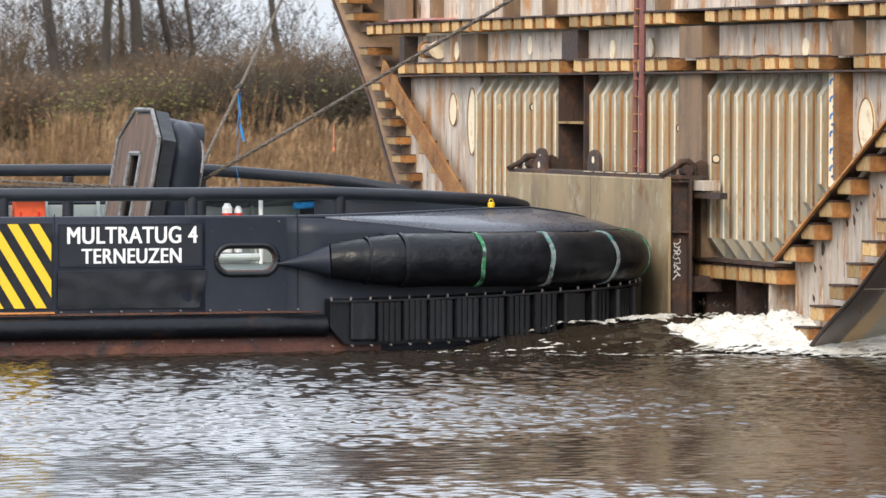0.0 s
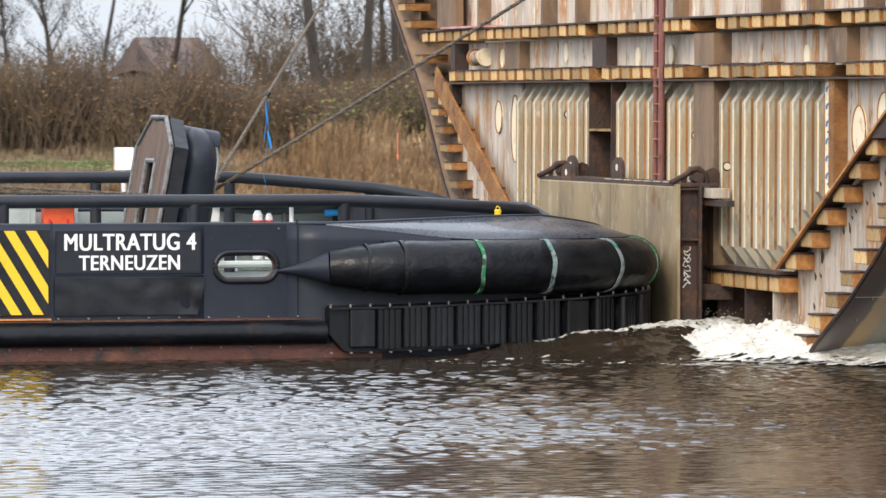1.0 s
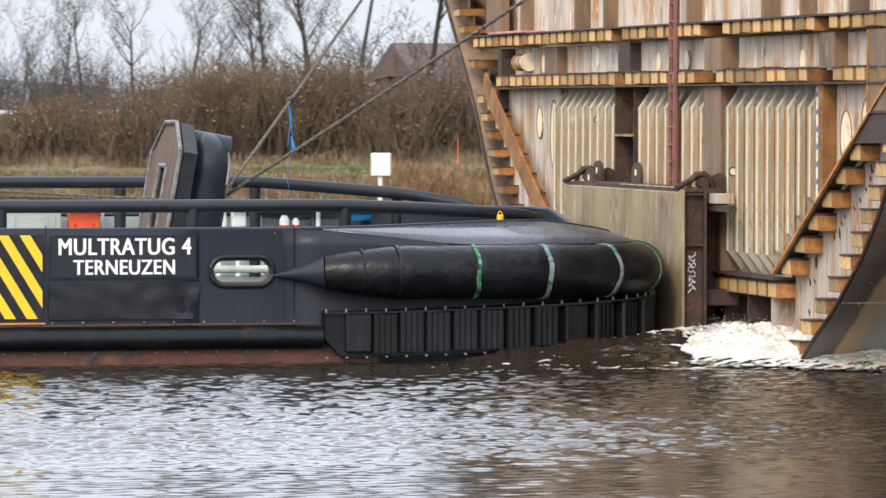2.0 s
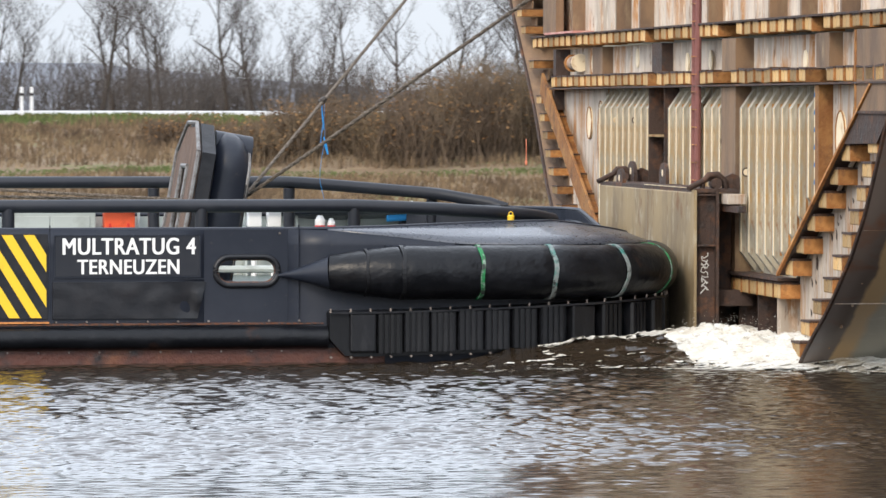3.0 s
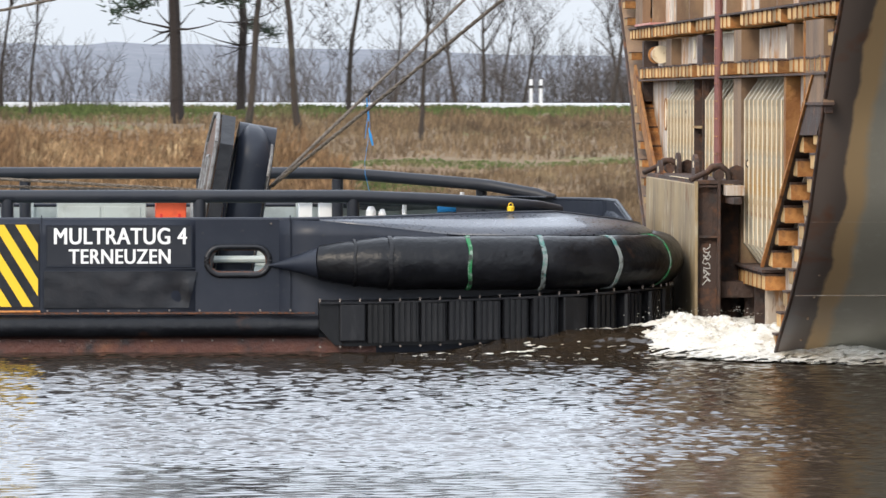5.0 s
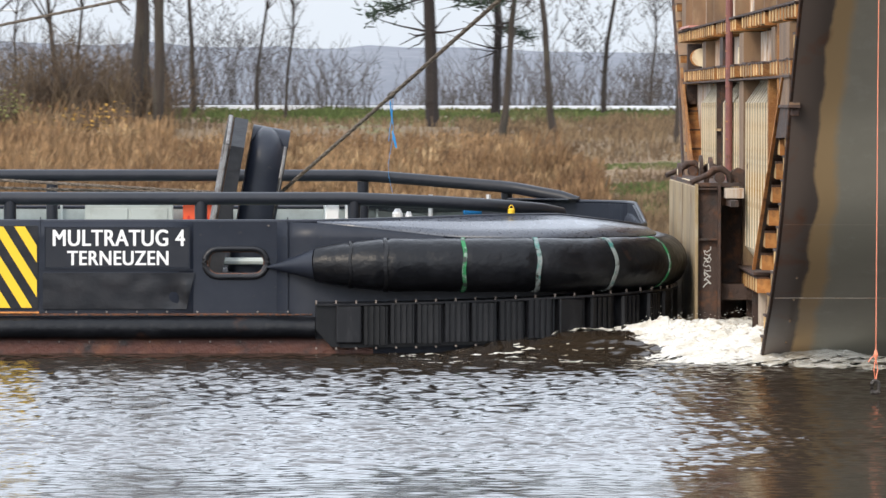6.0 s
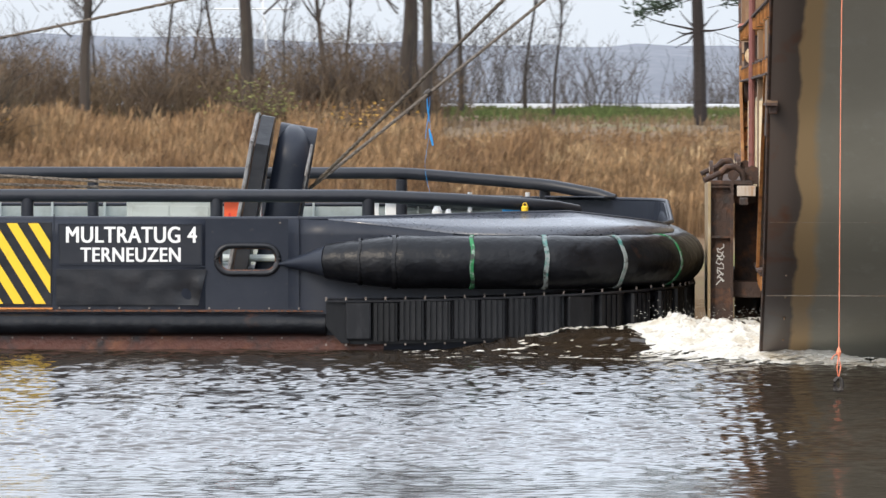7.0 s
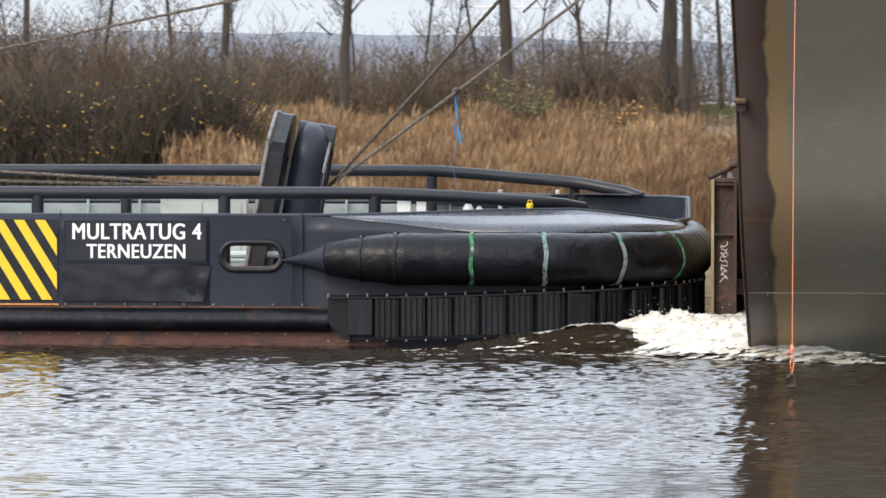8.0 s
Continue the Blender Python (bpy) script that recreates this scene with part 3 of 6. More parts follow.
def build_plants():
    rs = np.random.RandomState(5)

    def band(x0, x1, y0, y1, n, h0, h1, w):
        x, y = rs.uniform(x0, x1, n), rs.uniform(y0, y1, n)
        z = np.array([ground_height(a, b) for a, b in zip(x, y)]) - 0.05
        clump = np.array([0.78 + 0.45 * noise.noise((a * 0.5, b * 0.5, 2.0)) + 0.25 * noise.noise((a * 1.6, b * 1.6, 5.0)) for a, b in zip(x, y)])
        return x, y, z, rs.uniform(h0, h1, n) * clump, np.full(n, w) * rs.uniform(0.7, 1.4, n)

    def join(*bs):
        return [np.concatenate(c) for c in zip(*bs)]
    blades("reeds", join(band(-12, 0.5, 115.5, 123, 17000, 1.05, 1.85, 0.017), band(-12, 0.5, 122, 128, 8000, 0.6, 1.15, 0.018), band(0.5, 10.5, 115.5, 120.5, 13000, 0.85, 1.5, 0.017), band(0.5, 9.5, 120.5, 126, 8000, 0.45, 0.85, 0.018)), REED, "dense dry straw-coloured reeds on the bank", "reeds")
    blades("reeds", join(band(34.8, 47, 115.5, 118.6, 9000, 0.5, 1.25, 0.017), band(35.5, 47, 118.5, 124, 9500, 0.5, 1.75, 0.017), band(30, 35, 117, 120, 3500, 0.5, 1.2, 0.017)), REED, "dense dry reeds before brown shrubs", "reeds")
    blades("dry_grass", join(band(8, 36, 124.5, 134, 15000, 0.15, 0.42, 0.03), band(20, 34, 117, 122.5, 9000, 0.15, 0.4, 0.025), band(8, 22, 115, 119.3, 9000, 0.2, 0.5, 0.025), band(8, 36, 112.9, 117.5, 14000, 0.18, 0.45, 0.025), band(8, 24, 119, 122.6, 7000, 0.15, 0.35, 0.025), band(-16, 47, 128, 134.5, 8000, 0.15, 0.4, 0.03)), DRYGRASS, "tufts of dry grass on the embankment", "grass", plume=False)
    blades("green_grass", join(band(8, 34, 123.2, 124.2, 4500, 0.10, 0.18, 0.03), band(-30, 40, 134, 142.8, 42000, 0.12, 0.26, 0.045), band(9.5, 13, 117, 121, 4000, 0.15, 0.3, 0.03), band(32, 36, 119.5, 122.5, 5000, 0.15, 0.3, 0.03)), GRASS, "strips of green grass on the bank", "grass", plume=False)
    rnd = random.Random(8)
    shrub_belt("shrubs", [(20.5 + i * 1.05 + rnd.uniform(-0.4, 0.4), 127 + rnd.uniform(-1.5, 2.5), 2.2, min(2.3, 0.9 + i * 0.18) * (0.72 if 13 <= i <= 17 else 1.18 if i > 20 else 1.0) * rnd.uniform(0.85, 1.15)) for i in range(27)], BUSH, "dense brown winter shrubs with withered leaves on the embankment", 3, 540, BLEAF, 0.30)
    shrub_belt("dark_shrubs", [(-17 + i * 0.75, 119.5 + rnd.uniform(-0.8, 1.2), 1.9, 2.9 * rnd.uniform(0.85, 1.1)) for i in range(9)], DARKBUSH, "dark tangled shrubs with a few yellow leaves", 5, 480, YLEAF, 0.08)
    shrub_belt("shrubs", [(-4.2, 126, 1.4, 1.9), (-3.6, 127, 1.2, 1.5)], BUSH, "small shrub with olive green leaves", 7, 160, GLEAF, 0.9)
    shrub_belt("shrubs", [(-2.4 + i * 0.6, 125 + 0.4 * i, 0.9, 1.35) for i in range(4)], BUSH, "small shrubs with yellow autumn leaves", 9, 70, YLEAF, 0.5)
    shrub_belt("thicket", [(-20 + i * 0.95, 134 + rnd.uniform(-2, 3), 2.4, rnd.uniform(1.3, 2.9)) for i in range(22)] , BUSH, "grey brown leafless thicket behind the reeds", 11, 210)
    shrub_belt("far_thicket", [(10 + i * 1.9, 172 + rnd.uniform(-4, 8), 3.4, rnd.uniform(1.6, 3.4)) for i in range(26)], TWIG, "leafless undergrowth beyond the road", 13, 110)
    shrub_belt("thicket", [(35 + i * 0.9, 139 + rnd.uniform(-2, 4), 2.4, rnd.uniform(1.6, 3.6) * (0.55 if i < 4 else 1.1)) for i in range(15)], BUSH, "tall grey brown leafless thicket under trees", 15, 120)
    shrub_belt("shrubs", [(36.9 + i * 0.8, 123.5 + rnd.uniform(-0.5, 0.8), 1.5, 1.9 * rnd.uniform(0.8, 1.15)) for i in range(4)], BUSH, "olive-leaved shrubs among dry reeds", 17, 420, GLEAF, 0.8)
    shrub_belt("dark_shrubs", [(40.5 + i * 0.9, 124 + rnd.uniform(-0.5, 0.8), 1.6, 2.1 * rnd.uniform(0.8, 1.15)) for i in range(6)], DARKBUSH, "dark bramble shrubs among dry reeds", 19, 420, GLEAF, 0.15)
    shrub_belt("far_thicket", [(-20 + i * 1.6, 150 + rnd.uniform(-4, 6), 3.0, rnd.uniform(1.5, 3.3)) for i in range(17)], TWIG, "tall fine leafless saplings behind the reeds", 23, 80)
    shrub_belt("far_thicket", [(24.5 + i * 1.1, 178 + rnd.uniform(-4, 6), 3.4, rnd.uniform(1.6, 2.9)) for i in range(10)], TWIG, "tall grey leafless undergrowth beyond the road", 29, 110)
    # trees: seed kinds, then copies
    kinds = [bare_tree(21, 11, 0.165), bare_tree(22, 13, 0.13, (0.10, 0, 0), 0.5), bare_tree(23, 9, 0.10, (-0.08, 0, 0), 0.6, "slim leafless tree with fine twigs", 0.3), bare_tree(24, 7.5, 0.15, (0, 0, 0), 0.58, "round-crowned leafless tree beside the road", 0.22)]
    first = set()
    for k, x, y, s, turn in (
            (3, 39.7, 135, 1.35, 0), (1, 41.0, 135.5, 1.05, 40), (0, 42.3, 136, 1.1, 90), (3, 44.5, 139, 1.0, 60),
            (2, 13.3, 128, 0.62, 0), (3, 17.3, 156, 0.5, 30), (3, 23.1, 160, 0.52, 80), (3, 26.7, 160, 0.55, 130), (2, 30.6, 160, 0.5, 200), (3, 33.5, 158, 0.5, 240), (3, 36.0, 158, 0.55, 20), (3, 20.2, 163, 0.45, 222), (2, 15.6, 158, 0.5, 12),
            (1, 8.97, 130, 0.72, 20), (1, 10.4, 130, 0.7, 200), (2, 12.55, 140, 0.8, 50), (2, 14.6, 140, 0.5, 110), (3, 18.6, 160, 0.55, 160), (3, 21.7, 153, 0.56, 210), (2, 24.2, 160, 0.48, 300), (3, 25.1, 163, 0.48, 15), (2, 19.8, 165, 0.5, 75), (3, 28.6, 166, 0.5, 100),
            (0, -4.36, 130, 1.05, 130), (0, -0.4, 132, 1.0, 200), (1, 0.25, 130, 1.05, 280), (1, -0.1, 133, 0.9, 100), (2, 1.2, 138, 0.8, 180),
            (1, -12.2, 135, 0.9, 60), (0, -8.5, 130, 0.85, 310), (3, -2.4, 141, 0.7, 33), (2, -14, 141, 0.8, 200), (2, -15.5, 137, 0.7, 45), (2, -7.0, 141, 0.6, 20), (2, -5.6, 142, 0.65, 250), (2, -2.0, 139, 0.6, 10), (3, -17, 133, 0.9, 0), (2, 3.0, 141, 0.6, 99), (2, 34.8, 140, 0.75, 71), (3, 32.4, 141, 0.6, 12), (3, 47, 137, 1, 12), (2, 43.4, 141, 1.0, 160), (3, 37.9, 145, 0.8, 210), (2, 45.8, 142, 0.9, 260), (3, 35.0, 146, 0.7, 45), (3, 33.0, 143, 0.42, 80), (3, 34.2, 144, 0.45, 140), (3, 31.4, 144, 0.38, 190), *[(2 + i % 2, -18.5 + i * 1.55 + 0.6 * math.sin(i * 2.3), 139 + 4 * math.sin(i * 1.7), 0.42 + 0.14 * abs(math.sin(i * 3.1)), i * 53) for i in range(0, 15, 2)], *[(3, 27.5 + 1.9 * i, 186 + 3 * math.sin(i * 2.1), 0.5 + 0.08 * math.cos(i * 1.3), 70 * i) for i in range(6)]):
        m = pose(x, y, ground_height(x, y), 0, 0, turn) @ Matrix.Scale(s, 4)
        if k not in first:
            first.add(k)
            kinds[k].matrix_basis = m
        else:
            c = copy_thing(kinds[k], pose(x, y, ground_height(x, y), 0, 0, turn))
            c.scale = (s, s, s)
    p = pine_tree(31, 11)
    p.matrix_basis = pose(7.38, 132, ground_height(7.4, 132))
    c = copy_thing(p, pose(9.3, 137, ground_height(9.3, 137), 0, 0, 130))
    c.scale = (0.72, 0.72, 0.72)


def build_roadside():
    # white marker post on the bank
    mk = thing("marker_post", "white canal marker board on a short post", "marker post")
    z = ground_height(29.3, 116)
    part("post", tubed([(29.3, 116, z - 0.2), (29.3, 116, 2.4)], 0.05), SIGNW, mk)
    part("board", boxed((29.07, 115.9, 2.32), (29.53, 115.99, 2.86), 0.02), SIGNW, mk)
    for dx in (0.0, 0.28):
        s = thing("delineator_post", "white plastic roadside post with a dark band", "road post", "posts along the road")
        part("post", prism([(17.85 + dx - 0.045, 142.0), (17.85 + dx + 0.045, 142.0), (17.85 + dx, 142.12)], "z", 3.5, 4.5), SIGNW, s)
        part("band", boxed((17.85 + dx - 0.05, 141.98, 4.25), (17.85 + dx + 0.05, 142.0, 4.33)), IRON, s)
    # house roof behind the shrubs
    hs = thing("house", "brick house with a brown tiled roof behind shrubs", "house")
    part("wall", boxed((42.5, 163, 3.2), (44.4, 169, 4.9)), BRICK, hs)
    part("roof", prism([(162.4, 4.8), (166, 6.1), (169.6, 4.8), (166, 5.0)], "x", 42.3, 44.6), ROOF, hs)
    # lattice mast, faint and far
    ms = thing("lattice_mast", "faint steel lattice power mast far off", "power mast")
    for x, y, s in ((-29, 900, 1.0), ):
        for a, b in ((-3, -3), (3, -3), (3, 3), (-3, 3)):
            part("leg", tubed([(x + a, y + b, 3), (x + a * 0.2, y + b * 0.2, 34)], 0.16, 4), RAILW, ms)
        for zz in (20, 26):
            part("cross_arm", tubed([(x - 7, y, zz), (x + 7, y, zz)], 0.15, 4), RAILW, ms)


def build_car():
    car = thing("car", "blue-grey metallic off-road estate car driving along the road", "car")

    def loft(sections, material, name, label=""):
        """Rings (x, half-width low, half-width high, z low, z high), each an eight-sided section."""
        bm = bmesh.new()
        rings = []
        for x, wl, wh, zl, zh in sections:
            h = zh - zl
            pts = [(-wl * 0.94, zl), (-wl, zl + 0.18 * h), (-wl * 0.5 - wh * 0.5, zl + 0.62 * h), (-wh, zh - 0.10 * h), (-wh * 0.86, zh), (wh * 0.86, zh), (wh, zh - 0.10 * h), (wl * 0.5 + wh * 0.5, zl + 0.62 * h), (wl, zl + 0.18 * h), (wl * 0.94, zl)]
            rings.append([bm.verts.new((x, y, z)) for y, z in pts])
        n = len(rings[0])
        for p, q in zip(rings, rings[1:]):
            for k in range(n):
                bm.faces.new((p[k], p[(k + 1) % n], q[(k + 1) % n], q[k]))
        bm.faces.new(rings[0])
        bm.faces.new(rings[-1][::-1])
        return part(name, bm, material, car, label, smooth=True)
    loft([(-2.30, 0.84, 0.78, 0.48, 0.98), (-2.22, 0.92, 0.86, 0.38, 1.08), (-1.6, 0.94, 0.90, 0.36, 1.12), (0.0, 0.94, 0.90, 0.36, 1.10), (0.95, 0.94, 0.88, 0.36, 1.06), (1.55, 0.93, 0.84, 0.36, 1.00), (2.1, 0.90, 0.76, 0.38, 0.90), (2.30, 0.78, 0.66, 0.46, 0.76)], CARPAINT, "body")
    loft([(-2.20, 0.80, 0.72, 1.04, 1.16), (-2.05, 0.80, 0.68, 1.04, 1.48), (-1.80, 0.82, 0.66, 1.04, 1.66), (-0.6, 0.82, 0.66, 1.04, 1.72), (0.15, 0.82, 0.66, 1.04, 1.64), (0.75, 0.80, 0.66, 1.02, 1.30), (1.15, 0.78, 0.70, 1.00, 1.08)], CARPAINT, "roof")
    for s in (-1, 1):
        lean = [(-1.88, 1.16, 1.50, -1.30, 1.56), (-1.24, 1.15, 1.58, -0.38, 1.60), (-0.32, 1.14, 1.60, 0.55, 1.36)]
        for xa, z0, za, xb, zb in lean:
            bm = bmesh.new()

            def skin(x, z):
                return s * (0.835 - 0.16 * (z - 1.08) / 0.62)
            ring = [(xa, z0), (xa + 0.12, za), (xb - (0.38 if xb > 0 else 0.0), zb if xb < 0 else 1.58), (xb, z0 if xb < 0 else 1.14)]
            f = [bm.verts.new((x, skin(x, z), z)) for x, z in ring]
            g = [bm.verts.new((x, skin(x, z) + s * 0.012, z)) for x, z in ring]
            bm.faces.new(f)
            bm.faces.new(g)
            for k in range(4):
                bm.faces.new((f[k], f[(k + 1) % 4], g[(k + 1) % 4], g[k]))
            part("window", bm, CARGLASS, car)
        part("sill", boxed((-1.0, s * 0.95 - 0.02, 0.34), (1.0, s * 0.95 + 0.02, 0.46), 0.01), CARTYRE, car, "black plastic sill")
        part("roof_rail", tubed([(-1.7, s * 0.60, 1.68), (-0.6, s * 0.60, 1.76), (0.1, s * 0.60, 1.69)], 0.025, 6), ALLOY, car)
        for x in (-0.78, 0.10):
            part("door_handle", boxed((x - 0.10, s * 0.925 - 0.015, 0.99), (x + 0.10, s * 0.925 + 0.015, 1.03), 0.008), ALLOY, car)
        for x in (-1.40, 1.42):
            part("wheel_arch", tubed([(x, s * 0.78, 0.37), (x, s * 0.948, 0.37)], 0.42, 22), CARTYRE, car, "black plastic wheel arch")
            wh = part("wheel", tubed([(0, -0.11, 0), (0, 0.11, 0)], 0.355, 22), CARTYRE, car, at=pose(x, s * 0.87, 0.355))
            part("rim", tubed([(0, -0.118, 0), (0, 0.118, 0)], 0.24, 18), ALLOY, wh)
        part("tail_lamp", boxed((-2.27, s * 0.80 - 0.11, 0.92), (-2.08, s * 0.80 + 0.09, 1.16), 0.02), LAMPRED, car)
        part("headlight", boxed((1.98, s * 0.72 - 0.16, 0.74), (2.22, s * 0.72 + 0.14, 0.88), 0.02), SIGNW, car)
        part("mirror", boxed((0.62, s * 0.98 - 0.09, 1.08), (0.76, s * 0.98 + 0.09, 1.23), 0.03), CARPAINT, car)
    part("bumper", boxed((-2.36, -0.82, 0.42), (-2.24, 0.82, 0.60), 0.03), CARTYRE, car)
    return car


build_water()
build_ground()
build_plants()
build_roadside()
car = build_car()


# ------------------------------------------------------------------ the tug (x to its bow, y across from its near side, z up)
MID = 5.45          # its centre line
NOSE, ROUND = 9.42, 5.0


def side_y(x):
    """The hull's near side at deck height."""
    bulge = -0.15 * min(1, max(0, (x - 3.4) / 2.4))
    if x <= ROUND:
        return bulge
    k = min(1.0, (x - ROUND) / (NOSE - ROUND))
    return bulge + (MID + 0.15) * (1 - (1 - k ** 5) ** 0.2)


def plan(inset=0.0, start=-16.0, n=60):
    """Points along the near side, round the bow and back along the far side."""
    near = [(start + (ROUND - start) * i / 24, side_y(start + (ROUND - start) * i / 24)) for i in range(24)]
    for i in range(n + 1):
        a = (i / n) ** 1.0 * math.pi / 2
        k = math.sin(a) ** (2 / 5)
        x = ROUND + (NOSE - ROUND) * k
        near.append((x, side_y(x) if i < n else MID))
    pts = near + [(x, 2 * MID - y) for x, y in reversed(near[:-1])]
    if not inset:
        return pts
    out = []
    for i, (x, y) in enumerate(pts):
        (ax, ay), (bx, by) = pts[max(i - 1, 0)], pts[min(i + 1, len(pts) - 1)]
        d = Vector((bx - ax, by - ay)).normalized()
        out.append((x - d.y * inset, y + d.x * inset))
    return out


def smooth01(a, b, x):
    t = min(1, max(0, (x - a) / (b - a)))
    return t * t * (3 - 2 * t)


def stadium(cx, cz, w, h, n=10):
    r = h / 2
    pts = []
    for c, a0 in ((cx + w / 2 - r, -90), (cx - w / 2 + r, 90)):
        pts += [(c + r * math.cos(radians(a0 + 180 * i / n)), cz + r * math.sin(radians(a0 + 180 * i / n))) for i in range(n + 1)]
    return pts


PORT = (2.86, 1.42, 0.98, 0.44)      # freeing port: centre x, z, width, height


def wall_with_port(y, z0, z1, x0, x1):
    """A flat plate in x and z with the freeing port cut through it."""
    bm = bmesh.new()
    inner = stadium(*PORT)
    cx, cz = PORT[:2]
    outer = []
    for x, z in inner:
        dx, dz = x - cx, z - cz
        k = min(((x1 - cx) if dx > 0 else (cx - x0)) / max(abs(dx), 1e-6), ((z1 - cz) if dz > 0 else (cz - z0)) / max(abs(dz), 1e-6))
        outer.append((cx + dx * k, cz + dz * k))
    for c in ((x0, z0), (x1, z0), (x0, z1), (x1, z1)):
        i = min(range(len(outer)), key=lambda j: (outer[j][0] - c[0]) ** 2 + (outer[j][1] - c[1]) ** 2)
        outer[i] = c
    a = [bm.verts.new((x, y, z)) for x, z in inner]
    b = [bm.verts.new((x, y, z)) for x, z in outer]
    n = len(a)
    for i in range(n):
        bm.faces.new((a[i], a[(i + 1) % n], b[(i + 1) % n], b[i]))
    return bm


def lettering(text, size, material, parent, m, name, wide=1.0):
    cu = bpy.data.curves.new(name, "FONT")
    cu.body, cu.size, cu.extrude, cu.align_x = text, size, 0.003, "LEFT"
    cu.space_character = 1.07
    tmp = new(name + "_tmp", cu)
    bpy.context.view_layer.update()
    me = bpy.data.meshes.new_from_object(tmp.evaluated_get(bpy.context.evaluated_depsgraph_get()))
    bpy.data.objects.remove(tmp)
    xs = [v.co.x for v in me.vertices]
    k = wide / (max(xs) - min(xs))
    lo = min(xs)
    for v in me.vertices:
        v.co.x = (v.co.x - lo) * k
    # bold: the same glyphs thrice, a little apart
    verts = [tuple(v.co) for v in me.vertices]
    faces = [tuple(p.vertices) for p in me.polygons]
    allv, allf = [], []
    for i, (dx, dy) in enumerate(((-0.022, -0.006), (0.0, 0.006), (0.022, -0.006), (-0.022, 0.006), (0.0, -0.006), (0.022, 0.006))):
        o = len(allv)
        allv += [(x + dx * size, y + dy * size, z + 0.0008 * i) for x, y, z in verts]
        allf += [tuple(k + o for k in f) for f in faces]
    me = mesh_from(name, allv, allf, material)
    return part(name, me, material, parent, at=m)


def build_tug():
    tug = thing("tugboat", "black and dark blue harbour tug pushing with its fendered bow", "tugboat")
    outer = plan()
    # hull side: plain to the bow, its top falling to the fender shelf
    def top_z(x):
        return 2.06 - 0.26 * smooth01(3.6, 6.8, x)

    def rim_z(x):
        return 2.06 + 0.08 * smooth01(3.5, 8, x)

    def rim_inset(x, y):
        return 0.02 + 1.03 * smooth01(3.6, 7.6, x) - (1.22 if y < MID else 1.45) * smooth01(0.35, 3.0, MID - abs(y - MID)) * smooth01(6.5, 8.5, x)

    def bow_z(x, y):
        dip = 0.25 * smooth01(0.2, 3.4, y) if y < MID else 0.24 * smooth01(3.7, 5.0, 2 * MID - y)
        return rim_z(x) - dip * smooth01(6.5, 8.5, x) + (0.06 * smooth01(6, 8, x) if y > MID else 0)
    x_port0, x_port1, z_port0, z_port1 = 2.2, 3.5, 1.05, 1.80
    zs = [-0.8, 0.0, 0.24, 0.55, 0.72, z_port0, z_port1]

    def columns(pts):
        return [[(x, y + (0.35 if z < 0 else 0) * (1 if y < MID else -1), z) for z in zs + [max(top_z(x), 1.8)]] for x, y in pts]
    aft = [p for p in outer[:len(outer) // 2] if p[0] < x_port0 - 0.3] + [(x_port0, 0.0)]
    fore = [(x_port1, side_y(x_port1))] + [p for p in outer if p[0] > x_port1 + 0.05] + [(x_port1, 2 * MID), (x_port0, 2 * MID)] + [p for p in outer[len(outer) // 2:] if p[0] < x_port0]
    shell("hull", columns(aft), 0.03, NAVY, tug, "dark blue painted hull side")
    shell("bow_plating", columns(fore), 0.03, NAVY, tug)
    bm = wall_with_port(0.0, z_port0, z_port1, x_port0, x_port1)
    for lo, hi in ((-0.8, z_port0), (z_port1, 2.06)):
        vs = [bm.verts.new((x, 0.0, z)) for x, z in ((x_port0, lo), (x_port1, lo), (x_port1, hi), (x_port0, hi))]
        bm.faces.new(vs)
    pl = part("port_plate", bm, NAVY, tug)
    md = pl.modifiers.new("thickness", "SOLIDIFY")
    md.thickness, md.offset = 0.03, 0
    # stern wall
    part("transom", boxed((-16.05, 0, -0.8), (-15.95, 2 * MID, 2.16)), NAVY, tug)
    # freeing port rim
    st = stadium(*PORT, n=12)
    ring = [(x, -0.02, z) for x, z in st]
    part("port_rim", tube(bmesh.new(), ring + [ring[0], ring[1]], 0.046, 10, False), PANEL, tug, "black rubbed rim of the freeing port", smooth=True)
    st2 = stadium(PORT[0], PORT[1], PORT[2] - 0.08, PORT[3] - 0.08, 12)
    part("port_lip", tube(bmesh.new(), [(x, 0.03, z) for x, z in st2 + st2[:2]], 0.022, 6, False), RUSTLIP, tug)
    # sloping plate from the fender shelf up to the bulwark's rim, all round the bow
    rim_pts = []
    rows = [[], [], [], []]
    for i, (x, y) in enumerate(outer):
        if x <= 3.6:
            continue
        (ax, ay), (bx, by) = outer[max(i - 1, 0)], outer[min(i + 1, len(outer) - 1)]
        d = Vector((bx - ax, by - ay)).normalized()
        ins = rim_inset(x, y)
        ix, iy = x - d.y * ins, y + d.x * ins
        zo, zi = max(top_z(x), 1.82), bow_z(x, y)
        over = 0.31 * smooth01(5.9, 7.3, x)
        x, y = x + d.y * over, y - d.x * over
        for k, r in enumerate(rows):
            f = k / 3
            r.append((x + (ix - x) * f, y + (iy - y) * f, zo + (zi - zo) * (f ** 0.8)))
        rim_pts.append((ix, iy, zi))
    # the lighter navy paints part of the sky's sheen on this slope
    shell("fore_plating", rows, 0.025, NAVY_TOP, tug, "sloping wet bow plate with sky sheen in its paint colour")
    # rim: a rounded bar along the bulwark
    aft_n = [(x, 0.03, rim_z(x)) for x in (-16, -8, -2, 0, 2, 3.5)]
    aft_f = [(x, 2 * MID - 0.03, rim_z(x)) for x in (3.5, 2, 0, -2, -8, -16)]
